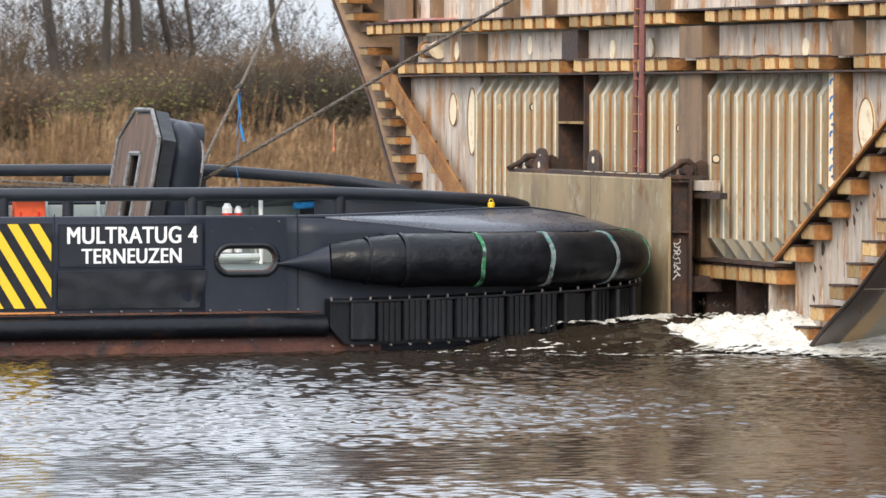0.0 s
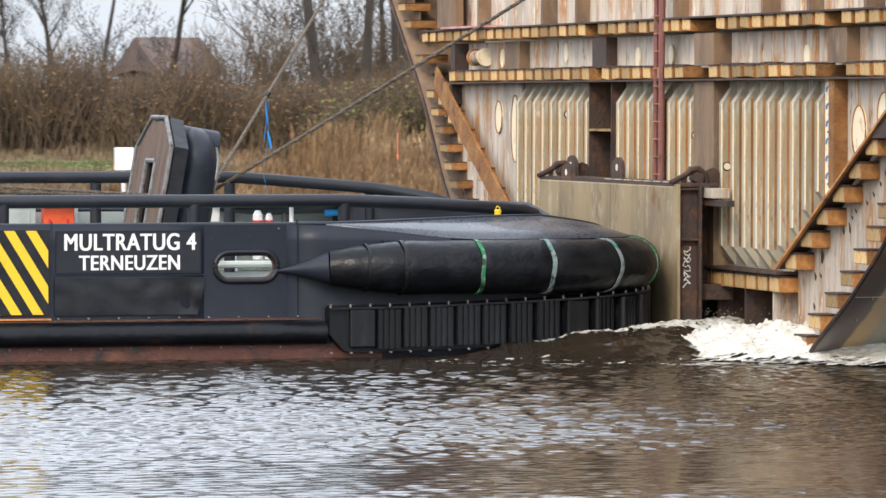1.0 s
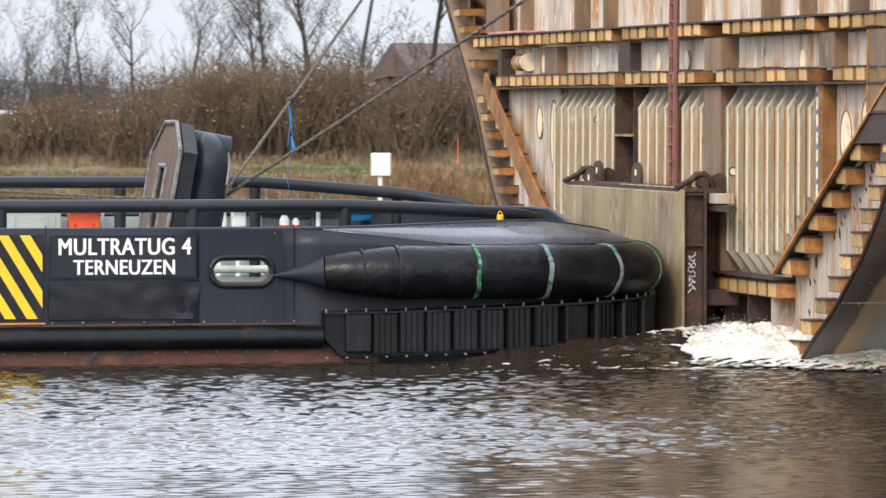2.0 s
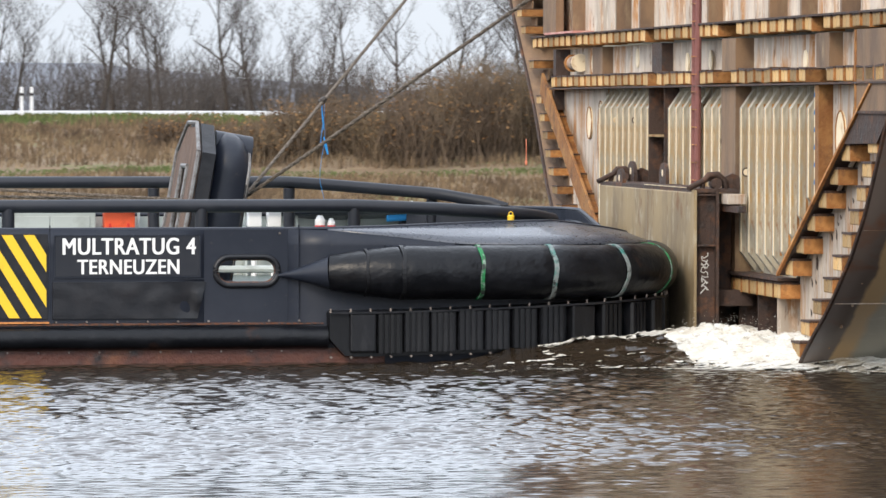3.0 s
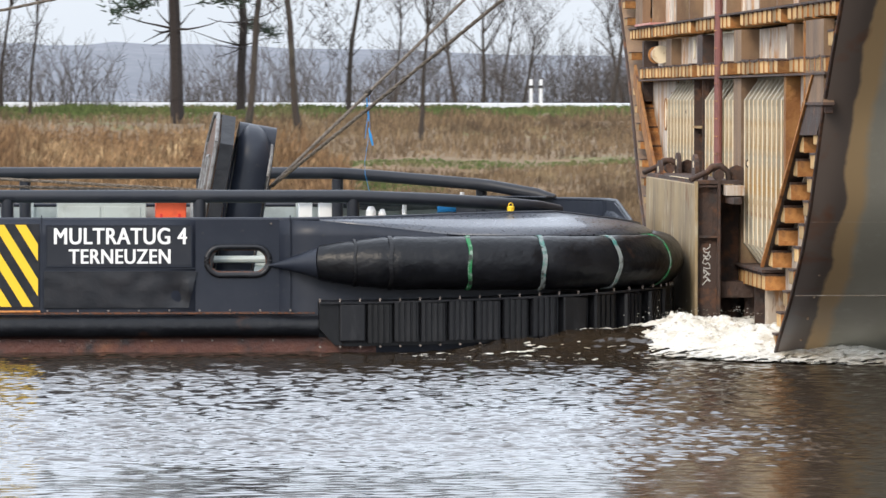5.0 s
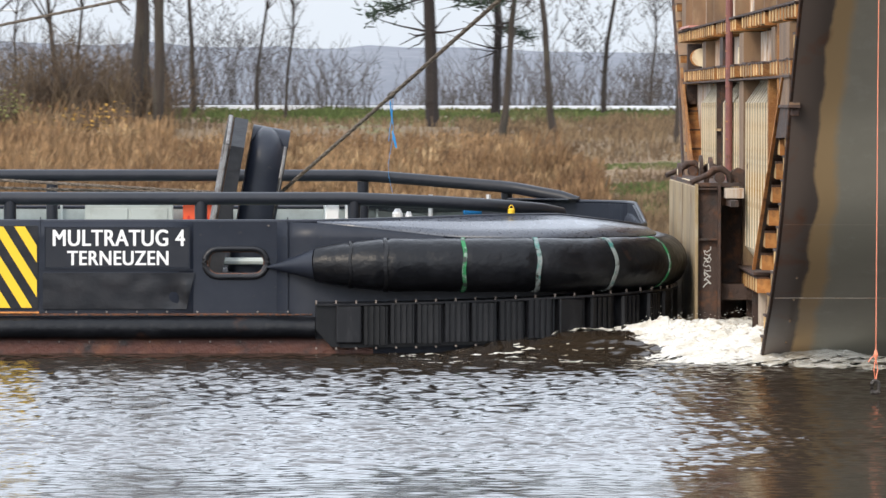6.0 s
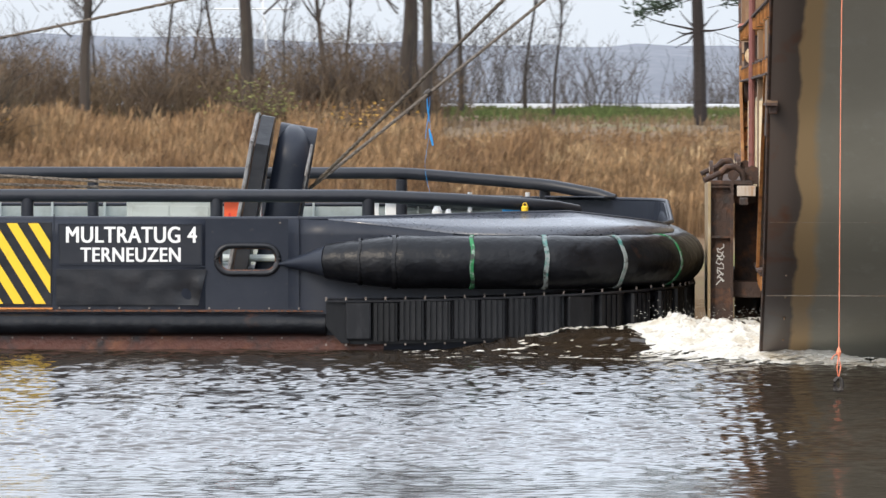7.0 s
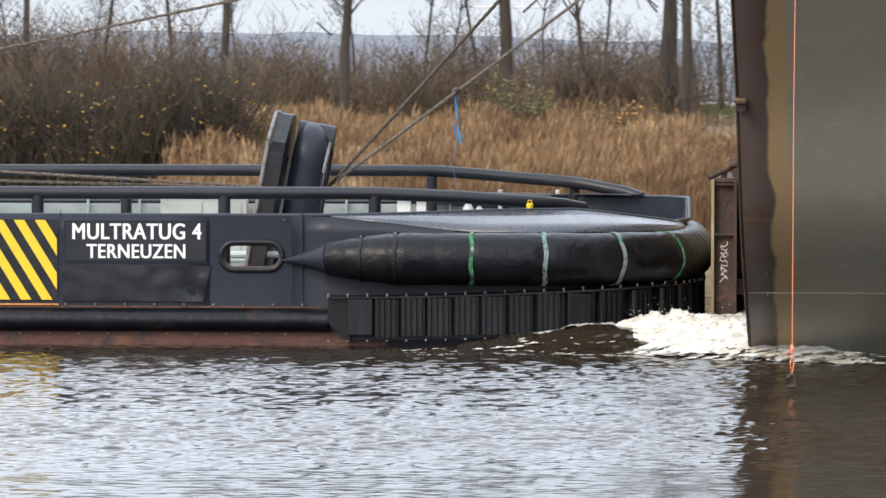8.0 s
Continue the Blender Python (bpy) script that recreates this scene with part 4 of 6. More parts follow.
    part("bulwark_rim", tube(bmesh.new(), aft_n + rim_pts + aft_f, 0.035, 8), NAVY, tug, smooth=True)
    # flat wet capping along the far bow, its paint lightened for sky reflection
    capping = [p for p in rim_pts if p[1] > MID + 3.6 and p[0] > 8.0]
    shell("bulwark_cap", [[(x + 0.03, y + 0.05, z + 0.035) for x, y, z in capping], [(x - 0.22, y - 0.30, z + 0.045) for x, y, z in capping]], 0.02, NAVY_TOP, tug, "wet flat bulwark capping with sky sheen in its colour", False)
    # inner bulwark, pale grey
    shell("inner_bulwark", [[(x, 0.10, z), (x, 0.10, zz)] for (x, _, _), z, zz in ((p, 1.0, 2.03) for p in [(-16, 0, 0), (-4, 0, 0), (x_port0, 0, 0)])], 0.02, GREYIN, tug, "pale grey inner side of the bulwark", False)
    part("inner_bulwark", wall_with_port(0.10, 1.0, 2.03, x_port0, x_port1), GREYIN, tug)
    rim_in = [(x, y, z) for x, y, z in rim_pts]
    fore_in = [(x_port1, 0.10, 2.14)] + [(x - 0.05, y + (0.05 if y < MID else -0.05), z) for x, y, z in rim_in[4:-4]] + [(3.5, 2 * MID - 0.1, 2.14)]
    shell("inner_bulwark", [[(x, y, 1.0), (x, y, z - 0.02)] for x, y, z in fore_in if x > 7.3], 0.02, NAVY, tug, "", False)
    shell("inner_bulwark", [[(x, 2 * MID - 0.14, 1.0), (x, 2 * MID - 0.14, 2.03)] for x in (-16, -4, 0, 3, 7.4)], 0.02, GREYIN, tug, "pale grey inner side of the bulwark", False)
    stay = mesh_of("bulwark_stay", prism([(2 * MID - 0.17, 1.0), (2 * MID - 0.17, 2.1), (2 * MID - 0.24, 2.1), (2 * MID - 0.5, 1.0)], "x", -0.02, 0.02), GREYIN)
    for i in range(14):
        part("bulwark_stay", stay, GREYIN, tug, at=pose(-5.6 + 0.93 * i, 0, 0))
    # deck
    deck = [p for p in plan(0.12)]
    dk = bmesh.new()
    dk.faces.new([dk.verts.new((x, y, 1.0)) for x, y in deck])
    part("deck", dk, DECK, tug, "green grey painted deck")
    # boot topping just proud of the hull
    shell("boot_topping", [[(x, y, -0.3), (x, y, 0.235)] for x, y in plan(-0.022) if x < 5.3 and y < MID], 0.012, BOOT, tug, "red brown boot topping at the waterline", False)
    # belting: black half-round fender along the side
    belt = tube(bmesh.new(), [(x, -0.07 + side_y(x), 0.40) for x in (-16, -8, -3, 0, 2, 3.2, 4.1)], 0.175, 16)
    part("side_fender", belt, RUBBER, tug, "black rubber belt fender along the side", smooth=True)
    # lip with bolts over the belt
    part("fender_lip", prism([(-0.07, 0.60), (0.0, 0.60), (0.0, 0.635), (-0.07, 0.62)], "x", -16, 4.05), RUSTLIP, tug, "thin rusty lip above the belt fender")
    part("orange_ledge", boxed((-3.2, -0.09, 0.635), (-0.2, 0.0, 0.66)), EDGE_ORANGE, tug, "orange primed ledge")
    bolt = mesh_of("bolt", tubed([(0, 0.02, 0), (0, -0.028, 0)], 0.017, 6), BOLT)
    for i in range(28):
        x = -1.5 + i * 0.47
        if x < 4.0:
            part("bolt", bolt, BOLT, tug, at=pose(x, -0.06, 0.655))
            part("bolt", bolt, BOLT, tug, at=pose(x + 0.2, -0.02, 0.19))
    part("bolt", bolt, WHITE, tug, at=pose(3.37, -0.03, 2.0))
    # panels and plates on the side
    part("dented_panel", dent_panel(), PANEL, tug, "black dented doubler plate", smooth=True)
    part("seam", boxed((3.66, -0.045, 0.7), (3.675, 0.0, 2.13)), NAVY, tug)
    part("seam", boxed((-0.185, -0.02, 0.7), (-0.17, 0.0, 2.13)), NAVY, tug)
    part("seam", boxed((-0.17, -0.022, 1.30), (2.2, 0.0, 1.315)), NAVY, tug)
    np_ = part("name_plate", boxed((-0.10, -0.035, 1.345), (2.13, 0.0, 1.965), 0.006), PLATE, tug, "dark blue name board")
    part("frame", boxed((-0.115, -0.04, 1.328), (2.145, 0.005, 1.345)), NAVY, np_)
    part("frame", boxed((-0.115, -0.04, 1.965), (2.145, 0.005, 1.98)), NAVY, np_)
    for x in (-0.115, 2.13):
        part("frame", boxed((x, -0.04, 1.345), (x + 0.015, 0.005, 1.965)), NAVY, np_)
    lettering("MULTRATUG 4", 0.36, WHITE, np_, pose(0.02, -0.038, 1.685, 90), "ship_name", 2.04)
    lettering("TERNEUZEN", 0.32, WHITE, np_, pose(0.245, -0.038, 1.385, 90), "home_port", 1.56)
    # warning panel with yellow stripes
    wp = part("warning_panel", boxed((-3.2, -0.03, 0.70), (-0.21, 0.0, 2.0), 0.005), PANEL, tug, "black panel with yellow diagonal stripes")
    z0, z1, xa, xb = 0.72, 1.985, -3.18, -0.235
    for i in range(10):
        x0 = -0.42 + 0.0 - i * 0.335        # where a stripe meets the top
        w, slope = 0.165, 0.62               # width along x; run to the right per metre down
        poly = [(x0 - w, z1), (x0, z1), (x0 + slope * (z1 - z0), z0), (x0 - w + slope * (z1 - z0), z0)]
        poly = clip_poly(poly, xa, xb)
        if len(poly) > 2:
            part("stripe", prism(poly, "y", -0.036, -0.03), YELLOW, wp, "yellow diagonal stripe")
    build_fenders(tug)
    build_rails(tug)
    build_staple(tug)
    build_deck_clutter(tug)
    return tug


def clip_poly(poly, xa, xb):
    for sign, lim in ((1, xb), (-1, -xa)):
        out = []
        for (x0, z0), (x1, z1) in zip(poly, poly[1:] + poly[:1]):
            a, b = sign * x0 <= lim, sign * x1 <= lim
            if a:
                out.append((x0, z0))
            if a != b:
                k = (lim * sign - x0) / (x1 - x0)
                out.append((x0 + k * (x1 - x0), z0 + k * (z1 - z0)))
        poly = out
        if not poly:
            return []
    return poly


def dent_panel():
    """A doubler plate, dished near its fore end."""
    bm = bmesh.new()
    nx, nz = 40, 14
    x0, x1, z0, z1 = -0.14, 2.22, 0.70, 1.265
    vs = []
    for j in range(nz + 1):
        z = z0 + (z1 - z0) * j / nz
        row = []
        for i in range(nx + 1):
            x = x0 + (x1 - x0 - 0.13 * (1 - j / nz)) * i / nx
            dd = 0.05 * math.exp(-((x - 1.92) / 0.20) ** 2 - ((z - 0.86) / 0.19) ** 2) - 0.05 * math.exp(-((x - 2.1) / 0.08) ** 2 - ((z - 0.98) / 0.15) ** 2)
            dd += 0.012 * noise.noise((x * 3, z * 4, 0))
            row.append(bm.verts.new((x, -0.055 + max(-0.03, min(dd, 0.052)), z)))
        vs.append(row)
    for j in range(nz):
        for i in range(nx):
            bm.faces.new((vs[j][i], vs[j][i + 1], vs[j + 1][i + 1], vs[j + 1][i]))
    edge = vs[0] + [r[-1] for r in vs[1:-1]] + vs[-1][::-1] + [r[0] for r in vs[-2:0:-1]]
    back = [bm.verts.new((v.co.x, 0.0, v.co.z)) for v in edge]
    n = len(edge)
    for i in range(n):
        bm.faces.new((edge[i], back[i], back[(i + 1) % n], edge[(i + 1) % n]))
    return bm


def resample(pts, step):
    """Points and outward directions at even steps along a plan line."""
    out, left = [], 0.0
    for (ax, ay), (bx, by) in zip(pts, pts[1:]):
        a, b = Vector((ax, ay)), Vector((bx, by))
        ln = (b - a).length
        if ln < 1e-9:
            continue
        d = (b - a) / ln
        s = left
        while s < ln:
            p = a + d * s
            out.append((p.x, p.y, d.y, -d.x))
            s += step
        left = s - ln
    return out


FENDER_R, FENDER_Z = 0.42, 1.40


def swell(x):
    """How far the lower fender stands out from the hull, most at the stem."""
    return 0.36 + 0.30 * smooth01(6.5, 9.2, x)


def sheer(x):
    """The lower fender rises towards the stem."""
    return 0.19 * min(1, max(0, (x - 4.4) / 5)) ** 1.5


def build_fenders(tug):
    line = [p for p in plan(0) if p[0] > 4.0]
    line = [(4.12, side_y(4.12))] + [p for p in line if p[0] > 4.15] + [(4.12, 2 * MID - side_y(4.12))]
    pts = resample(line, 0.09)
    n = len(pts)

    def girth(i):
        d = min(0.09 * i, 0.09 * (n - 1 - i))
        return FENDER_R * (0.66 + 0.20 * min(1, d / 0.5) + 0.14 * min(1, max(0, (d - 0.45) / 0.65)))
    # grooves at the joints of the sections, from both ends to the middle
    dist = [0.09 * i for i in range(n)]
    joints = [0.52, 1.08, 2.22, 3.32, 4.33, 5.25, 6.2, 7.1]
    joints += [dist[-1] - j for j in joints]
    bm = bmesh.new()
    path, rad = [], []
    for i, (x, y, ox, oy) in enumerate(pts):
        r = girth(i)
        pts[i] = (x + ox * (r - 0.03), y + oy * (r - 0.03), ox, oy)
        x, y = pts[i][:2]
        r *= 0.975 + 0.03 * noise.noise((x * 1.3, y * 1.3, 0))
        g = min(abs(dist[i] - j) for j in joints)
        r *= 1 - 0.075 * math.exp(-(g / 0.045) ** 2) + 0.01 * math.cos(g * 4)
        path.append((x, y, FENDER_Z))
        rad.append(r)
    tube(bm, path, rad, 28)
    fender = part("bow_fender", bm, RUBBER, tug, "thick black cylindrical rubber bow fender", smooth=True)
    # tapered ends
    for sgn, e, k in ((1, path[0], path[3]), (-1, path[-1], path[-4])):
        yy = -0.05 if sgn == 1 else 2 * MID + 0.05
        tip = (3.33, yy, FENDER_Z - 0.05)
        cone = [tip] + [tuple(Vector(tip).lerp(Vector(e), f)) for f in (0.08, 0.35, 0.65, 0.9, 1.0)]
        part("fender_cone", tubed(cone, [0.010, 0.026, 0.088, 0.160, 0.222, 0.248], 24), NAVY, tug, "smooth tapered steel nose at the fender's end", smooth=True)
    # straps and seams round the fender
    for d, m, w in ((0.52, RUBBER_OLD, 0.02), (1.08, RUBBER_OLD, 0.03), (2.22, GREEN, 0.03), (3.32, STRAPW, 0.035), (4.33, STRAPW, 0.03), (5.25, GREEN, 0.025)):
        i = min(range(n), key=lambda j: abs(dist[j] - d))
        for flip in (0, 1):
            j = n - 1 - i if flip else i
            x, y, ox, oy = pts[j]
            tx, ty = -oy, ox
            rr = max(rad[max(j - 1, 0):j + 2]) + 0.008
            bm = bmesh.new()
            rings = []
            for k in range(25):
                a = -math.pi * 0.62 + k / 24 * math.pi * 1.24 + 0.02 * math.sin(k)
                c, s = math.cos(a), math.sin(a)
                wob = 0.012 * math.sin(k * 0.8 + d)
                p = Vector((x + ox * c * rr, y + oy * c * rr, FENDER_Z + s * rr))
                q = Vector((x + ox * c * (rr - 0.02), y + oy * c * (rr - 0.02), FENDER_Z + s * (rr - 0.02)))
                t = Vector((tx, ty, 0))
                rings.append([bm.verts.new(v) for v in (p + t * (wob - w), p + t * (wob + w), q + t * (wob + w), q + t * (wob - w))])
            for ra, rb in zip(rings, rings[1:]):
                for k in range(4):
                    bm.faces.new((ra[k], ra[(k + 1) % 4], rb[(k + 1) % 4], rb[k]))
            part("strap", bm, m, fender, "green lashing strap" if m is GREEN else "worn strap round the fender")
    # shelf above and below the cylinder
    shell("fender_shelf", [[(x, y, 1.80) for x, y in plan(0) if x > 4.3], [(x, y, 1.79) for x, y in plan(-0.16) if x > 4.3]], 0.02, NAVY, tug, "", False)
    bow = resample([p for p in plan(0) if p[0] > 4.1], 0.12)
    lip = [(x + ox * swell(x), y + oy * swell(x)) for x, y, ox, oy in bow]
    shell("lower_shelf", [[(x, y, 0.80 + sheer(x)) for x, y, ox, oy in bow], [(x, y, 0.78 + sheer(x)) for x, y in lip]], 0.03, PANEL, tug, "steel shelf over the block fenders", False)
    bolt = mesh_of("shelf_bolt", tubed([(0, 0, -0.02), (0, 0, 0.045)], 0.018, 6), BOLT)
    for x, y, ox, oy in resample(lip, 0.31):
        part("shelf_bolt", bolt, BOLT, tug, at=pose(x - ox * 0.03, y - oy * 0.03, 0.80 + sheer(x)))
        if y < MID:
            part("shelf_bolt", bolt, BOLT, tug, at=pose(x, y, 0.10 + sheer(x), 90))
    # ribbed block fenders under it
    blk = bmesh.new()
    w, h = 0.402, 0.60
    prof = [(-w / 2, 0), (-w / 2, 0.30)]
    ribs = 4
    for i in range(ribs):
        xa = -w / 2 + 0.02 + i * (w - 0.04) / ribs
        xb = xa + (w - 0.04) / ribs
        prof += [(xa, 0.345), (xa + (xb - xa) * 0.6, 0.35), (xa + (xb - xa) * 0.68, 0.315), (xb, 0.315)]
    prof += [(w / 2, 0.30), (w / 2, 0)]
    prism([(px, -py) for px, py in prof], "z", 0.0, h, blk)
    blk = mesh_of("block_fender", blk, RUBBER_OLD)
    plain = bmesh.new()
    box(plain, (-w / 2, -0.34, 0), (w / 2, 0, h), 0.03)
    plain = mesh_of("block_fender", plain, RUBBER_OLD)
    rnd = random.Random(2)
    line = [(4.63, side_y(4.63))] + [p for p in plan(0) if p[0] > 4.7]
    for k, (x, y, ox, oy) in enumerate(resample(line, 0.415)):
        a = math.degrees(math.atan2(oy, ox)) + 90
        x, y = x + ox * (swell(x) - 0.36), y + oy * (swell(x) - 0.36)
        part("block_fender", blk if rnd.random() < 0.86 else plain, RUBBER_OLD, tug, "ribbed black rubber block fender" if k == 0 else "", at=pose(x, y, 0.16 + sheer(x) + rnd.uniform(-0.012, 0.012), 0, 0, a))
    # end block, slanted
    part("end_block", prism([(4.10, 0.38), (4.34, 0.12), (4.46, 0.12), (4.46, 0.78), (4.10, 0.78)], "y", -0.33, 0.0), RUBBER_OLD, tug)
    part("fender_backing", grid_mesh("fender_backing", [[(x, y, 0.1 + sheer(x)), (x, y, 0.78 + sheer(x))] for x, y in [(x + ox * (swell(x) - 0.2), y + oy * (swell(x) - 0.2)) for x, y, ox, oy in bow if x > 4.4]], PANEL, False), PANEL, tug)


def build_rails(tug):
    for far in (0, 1):
        yy = (lambda y: 2 * MID - y) if far else (lambda y: y)
        up = 0.175 if far else 0.0
        if far:
            path = [(-16, 9.8, 2.62), (0, 9.8, 2.64), (5.2, 9.8, 2.64), (5.45, 9.8, 2.63), (6.1, 9.75, 2.58), (7.70, 9.6, 2.45), (7.95, 9.55, 2.42), (8.72, 9.3, 2.28), (9.0, 9.2, 2.18)]
        else:
            path = [(-16, yy(1.1), 2.40 + up), (-6, yy(1.1), 2.40 + up), (0, yy(1.1), 2.40 + up), (4.70, yy(1.1), 2.40 + up), (4.85, yy(1.1), 2.395 + up), (6.1, yy(1.12), 2.345 + up), (7.34, yy(1.2), 2.265 + up * 0.9), (7.75, yy(1.45), 2.22 + up * 0.7), (8.1, yy(1.75), 2.15 + up * 0.4)]
        part("guard_pipe", tubed(path, 0.105, 14), PLATE, tug, "thick dark blue pipe rail over the bulwark", smooth=True)
        for x in (-3.7, -0.68, 2.33, 4.75) if not far else (-3.2, -0.17, 2.9, 5.27, 7.8):
            part("stanchion", tubed([(x, yy(1.1), 1.0), (x, yy(1.1), 2.36 + up)], 0.10, 12), PLATE, tug, smooth=True)
        part("lower_pipe", tubed([(-16, yy(0.75), 2.22), (0, yy(0.75), 2.22), (5.0, yy(0.8), 2.22), (7.4, yy(1.2), 2.2)], 0.05, 8), PLATE, tug) if far else None


def build_staple(tug):
    """The towing fairlead: a timber-faced slab with a slot, and a rounded steel arch before it."""
    lean = Matrix.Rotation(radians(10), 4, "Y")
    st = part("towing_staple", boxed((-0.15, -1.4, 0.0), (0.95, 1.4, 0.12)), NAVY, tug, "towing fairlead with timber-faced slab and steel arch", at=Matrix.Translation((2.44, 5.36, 1.0)))
    outline = [(-1.14, 0.05), (-1.12, 2.25), (-0.45, 2.72), (0.45, 2.72), (1.12, 2.25), (1.14, 0.05)]
    slot = [(-0.30, 0.75), (-0.30, 2.0), (0.30, 2.0), (0.30, 0.75)]

    def ringed(out, hole, xa, xb):
        bm = bmesh.new()
        hole6 = [hole[0], ((hole[0][0]), (hole[0][1] + hole[1][1]) / 2), hole[1], hole[2], (hole[2][0], (hole[2][1] + hole[3][1]) / 2), hole[3]]
        o = [[bm.verts.new((x, y, z)) for y, z in out] for x in (xa, xb)]
        h = [[bm.verts.new((x, y, z)) for y, z in hole6] for x in (xa, xb)]
        n = 6
        for i in range(n):
            j = (i + 1) % n
            bm.faces.new((o[0][i], o[0][j], h[0][j], h[0][i]))
            bm.faces.new((o[1][i], h[1][i], h[1][j], o[1][j]))
            bm.faces.new((o[0][i], o[1][i], o[1][j], o[0][j]))
            bm.faces.new((h[0][i], h[0][j], h[1][j], h[1][i]))
        return bm
    bm = ringed(outline, slot, 0.03, 0.25)
    part("slab", bm, PANEL, st, at=lean)
    part("timber_face", ringed([(y * 0.94, 0.07 + (z - 0.05) * 0.965) for y, z in outline], slot, -0.03, 0.03), WOOD, st, "brown weathered timber facing", at=lean)
    edge = [(-0.035, y, z) for y, z in outline]
    for a, b in zip(edge, edge[1:]):
        part("edging", tubed([a, b], 0.035, 6), STEELWORN, st, at=lean)
    sl = [(-0.04, y, z) for y, z in slot]
    for a, b in zip(sl, sl[1:] + sl[:1]):
        part("edging", tubed([a, b], 0.04, 6), STEELWORN, st, at=lean)
    # rounded arch
    def arch(r, base):
        pts = [(-r, base)]
        for i in range(13):
            a = math.pi - math.pi * i / 12
            pts.append((r * math.cos(a), 2.66 - 0.62 * r / 0.66 + 0.62 * r / 0.66 * math.sin(a)))
        return pts + [(r, base)]
    out, inn = arch(0.66, 0.0), arch(0.26, 0.0)
    bm = bmesh.new()
    o = [[bm.verts.new((x, y * k, z * (1 - (1 - k) * 0.6))) for y, z in out] for x, k in ((0.36, 0.86), (0.42, 0.95), (0.52, 1.0), (0.66, 1.0), (0.80, 0.96), (0.91, 0.87), (0.98, 0.75))]
    i_ = [[bm.verts.new((x, y, z)) for y, z in inn] for x in (0.36, 0.98)]
    n = len(out)
    for a, b in zip(o, o[1:]):
        for k in range(n - 1):
            bm.faces.new((a[k], a[k + 1], b[k + 1], b[k]))
    for k in range(n - 1):
        bm.faces.new((o[0][k], i_[0][k], i_[0][k + 1], o[0][k + 1]))
        bm.faces.new((o[-1][k], o[-1][k + 1], i_[1][k + 1], i_[1][k]))
        bm.faces.new((i_[0][k], i_[1][k], i_[1][k + 1], i_[0][k + 1]))
    part("arch", bm, NAVY, st, "rounded dark blue steel arch", at=lean, smooth=True)
    front = [(0.93, y * 0.84, z * 0.91) for y, z in out]
    part("chafe_bar", tubed(front, 0.035, 8), STEELWORN, st, "bright worn chafing bar", at=lean, smooth=True)


def build_deck_clutter(tug):
    fy = 2 * MID - 0.35
    bx = part("orange_box", boxed((2.12, fy - 0.2, 1.72), (2.66, fy, 2.14), 0.02), ORANGE, tug, "orange life-buoy box on the bulwark")
    part("latch", boxed((2.2, fy - 0.215, 1.84), (2.24, fy - 0.2, 1.92)), RED, bx)
    part("latch", boxed((2.52, fy - 0.215, 1.84), (2.56, fy - 0.2, 1.92)), RED, bx)
    cab = part("locker", boxed((0.4, fy - 0.35, 1.0), (1.95, fy, 2.12), 0.02), GREYIN, tug, "pale grey deck locker")
    part("door", boxed((0.5, fy - 0.37, 1.1), (1.15, fy - 0.35, 2.05), 0.01), GREYIN, cab)
    part("door", boxed((1.2, fy - 0.37, 1.1), (1.85, fy - 0.35, 2.05), 0.01), GREYIN, cab)
    part("handle", boxed((1.08, fy - 0.39, 1.6), (1.12, fy - 0.37, 1.75)), IRON, cab)
    for x in (4.75, 5.1):
        v = part("vent_box", boxed((x - 0.12, fy - 0.3, 1.85), (x + 0.12, fy - 0.1, 2.12), 0.02), WHITE, tug, "white junction box on a pipe")
        part("pipe", tubed([(x, fy - 0.2, 1.0), (x, fy - 0.2, 1.85)], 0.05, 8), WHITE, v)
    for x, r, z in ((5.9, 0.09, 2.05), (6.1, 0.07, 2.0)):
        b = part("fire_bottle", tubed([(x, fy - 0.3, 1.2), (x, fy - 0.3, z - 0.08), (x, fy - 0.3, z)], [r, r, r * 0.5], 12), WHITE, tug, "white bottle with a red band")
        part("band", tubed([(x, fy - 0.3, 1.82), (x, fy - 0.3, 1.88)], r + 0.005, 12), RED, b)
    for x in (6.48, 7.5):
        part("white_post", tubed([(x, fy - 0.4, 1.0), (x, fy - 0.4, 2.3)], 0.04, 8), WHITE, tug, "white deck post")
    part("blue_valve", tubed([(7.05, fy - 0.5, 2.0), (7.45, fy - 0.5, 2.02)], 0.06, 10), BLUE, tug, "blue painted valve")
    part("grey_hatch", boxed((6.6, 7.5, 1.0), (7.6, 8.7, 1.75), 0.04), GREYIN, tug, "grey hatch trunk")
    part("yellow_deck_strip", boxed((1.5, 3.4, 1.05), (4.2, 3.6, 1.12)), YELLOW, tug, "yellow marked deck edge")
    part("grey_pipe", tubed([(1.2, 4.6, 1.3), (4.6, 4.6, 1.3)], 0.06, 8), GREYIN, tug)
    # yellow lantern on the near bulwark
    ln = part("lantern", tubed([(7.24, 1.0, 2.10), (7.24, 1.0, 2.215)], 0.055, 12), YELLOW, tug, "small yellow lantern")
    part("cap", tubed([(7.24, 1.0, 2.215), (7.24, 1.0, 2.235), (7.24, 1.0, 2.25)], [0.057, 0.057, 0.03], 12), YELLOW, ln)
    part("handle", tube(bmesh.new(), [(7.24 + 0.035 * math.cos(a * 0.5236), 1.0, 2.25 + 0.05 * math.sin(a * 0.5236)) for a in range(7)], 0.008, 5), YELLOW, ln)


tug = build_tug()


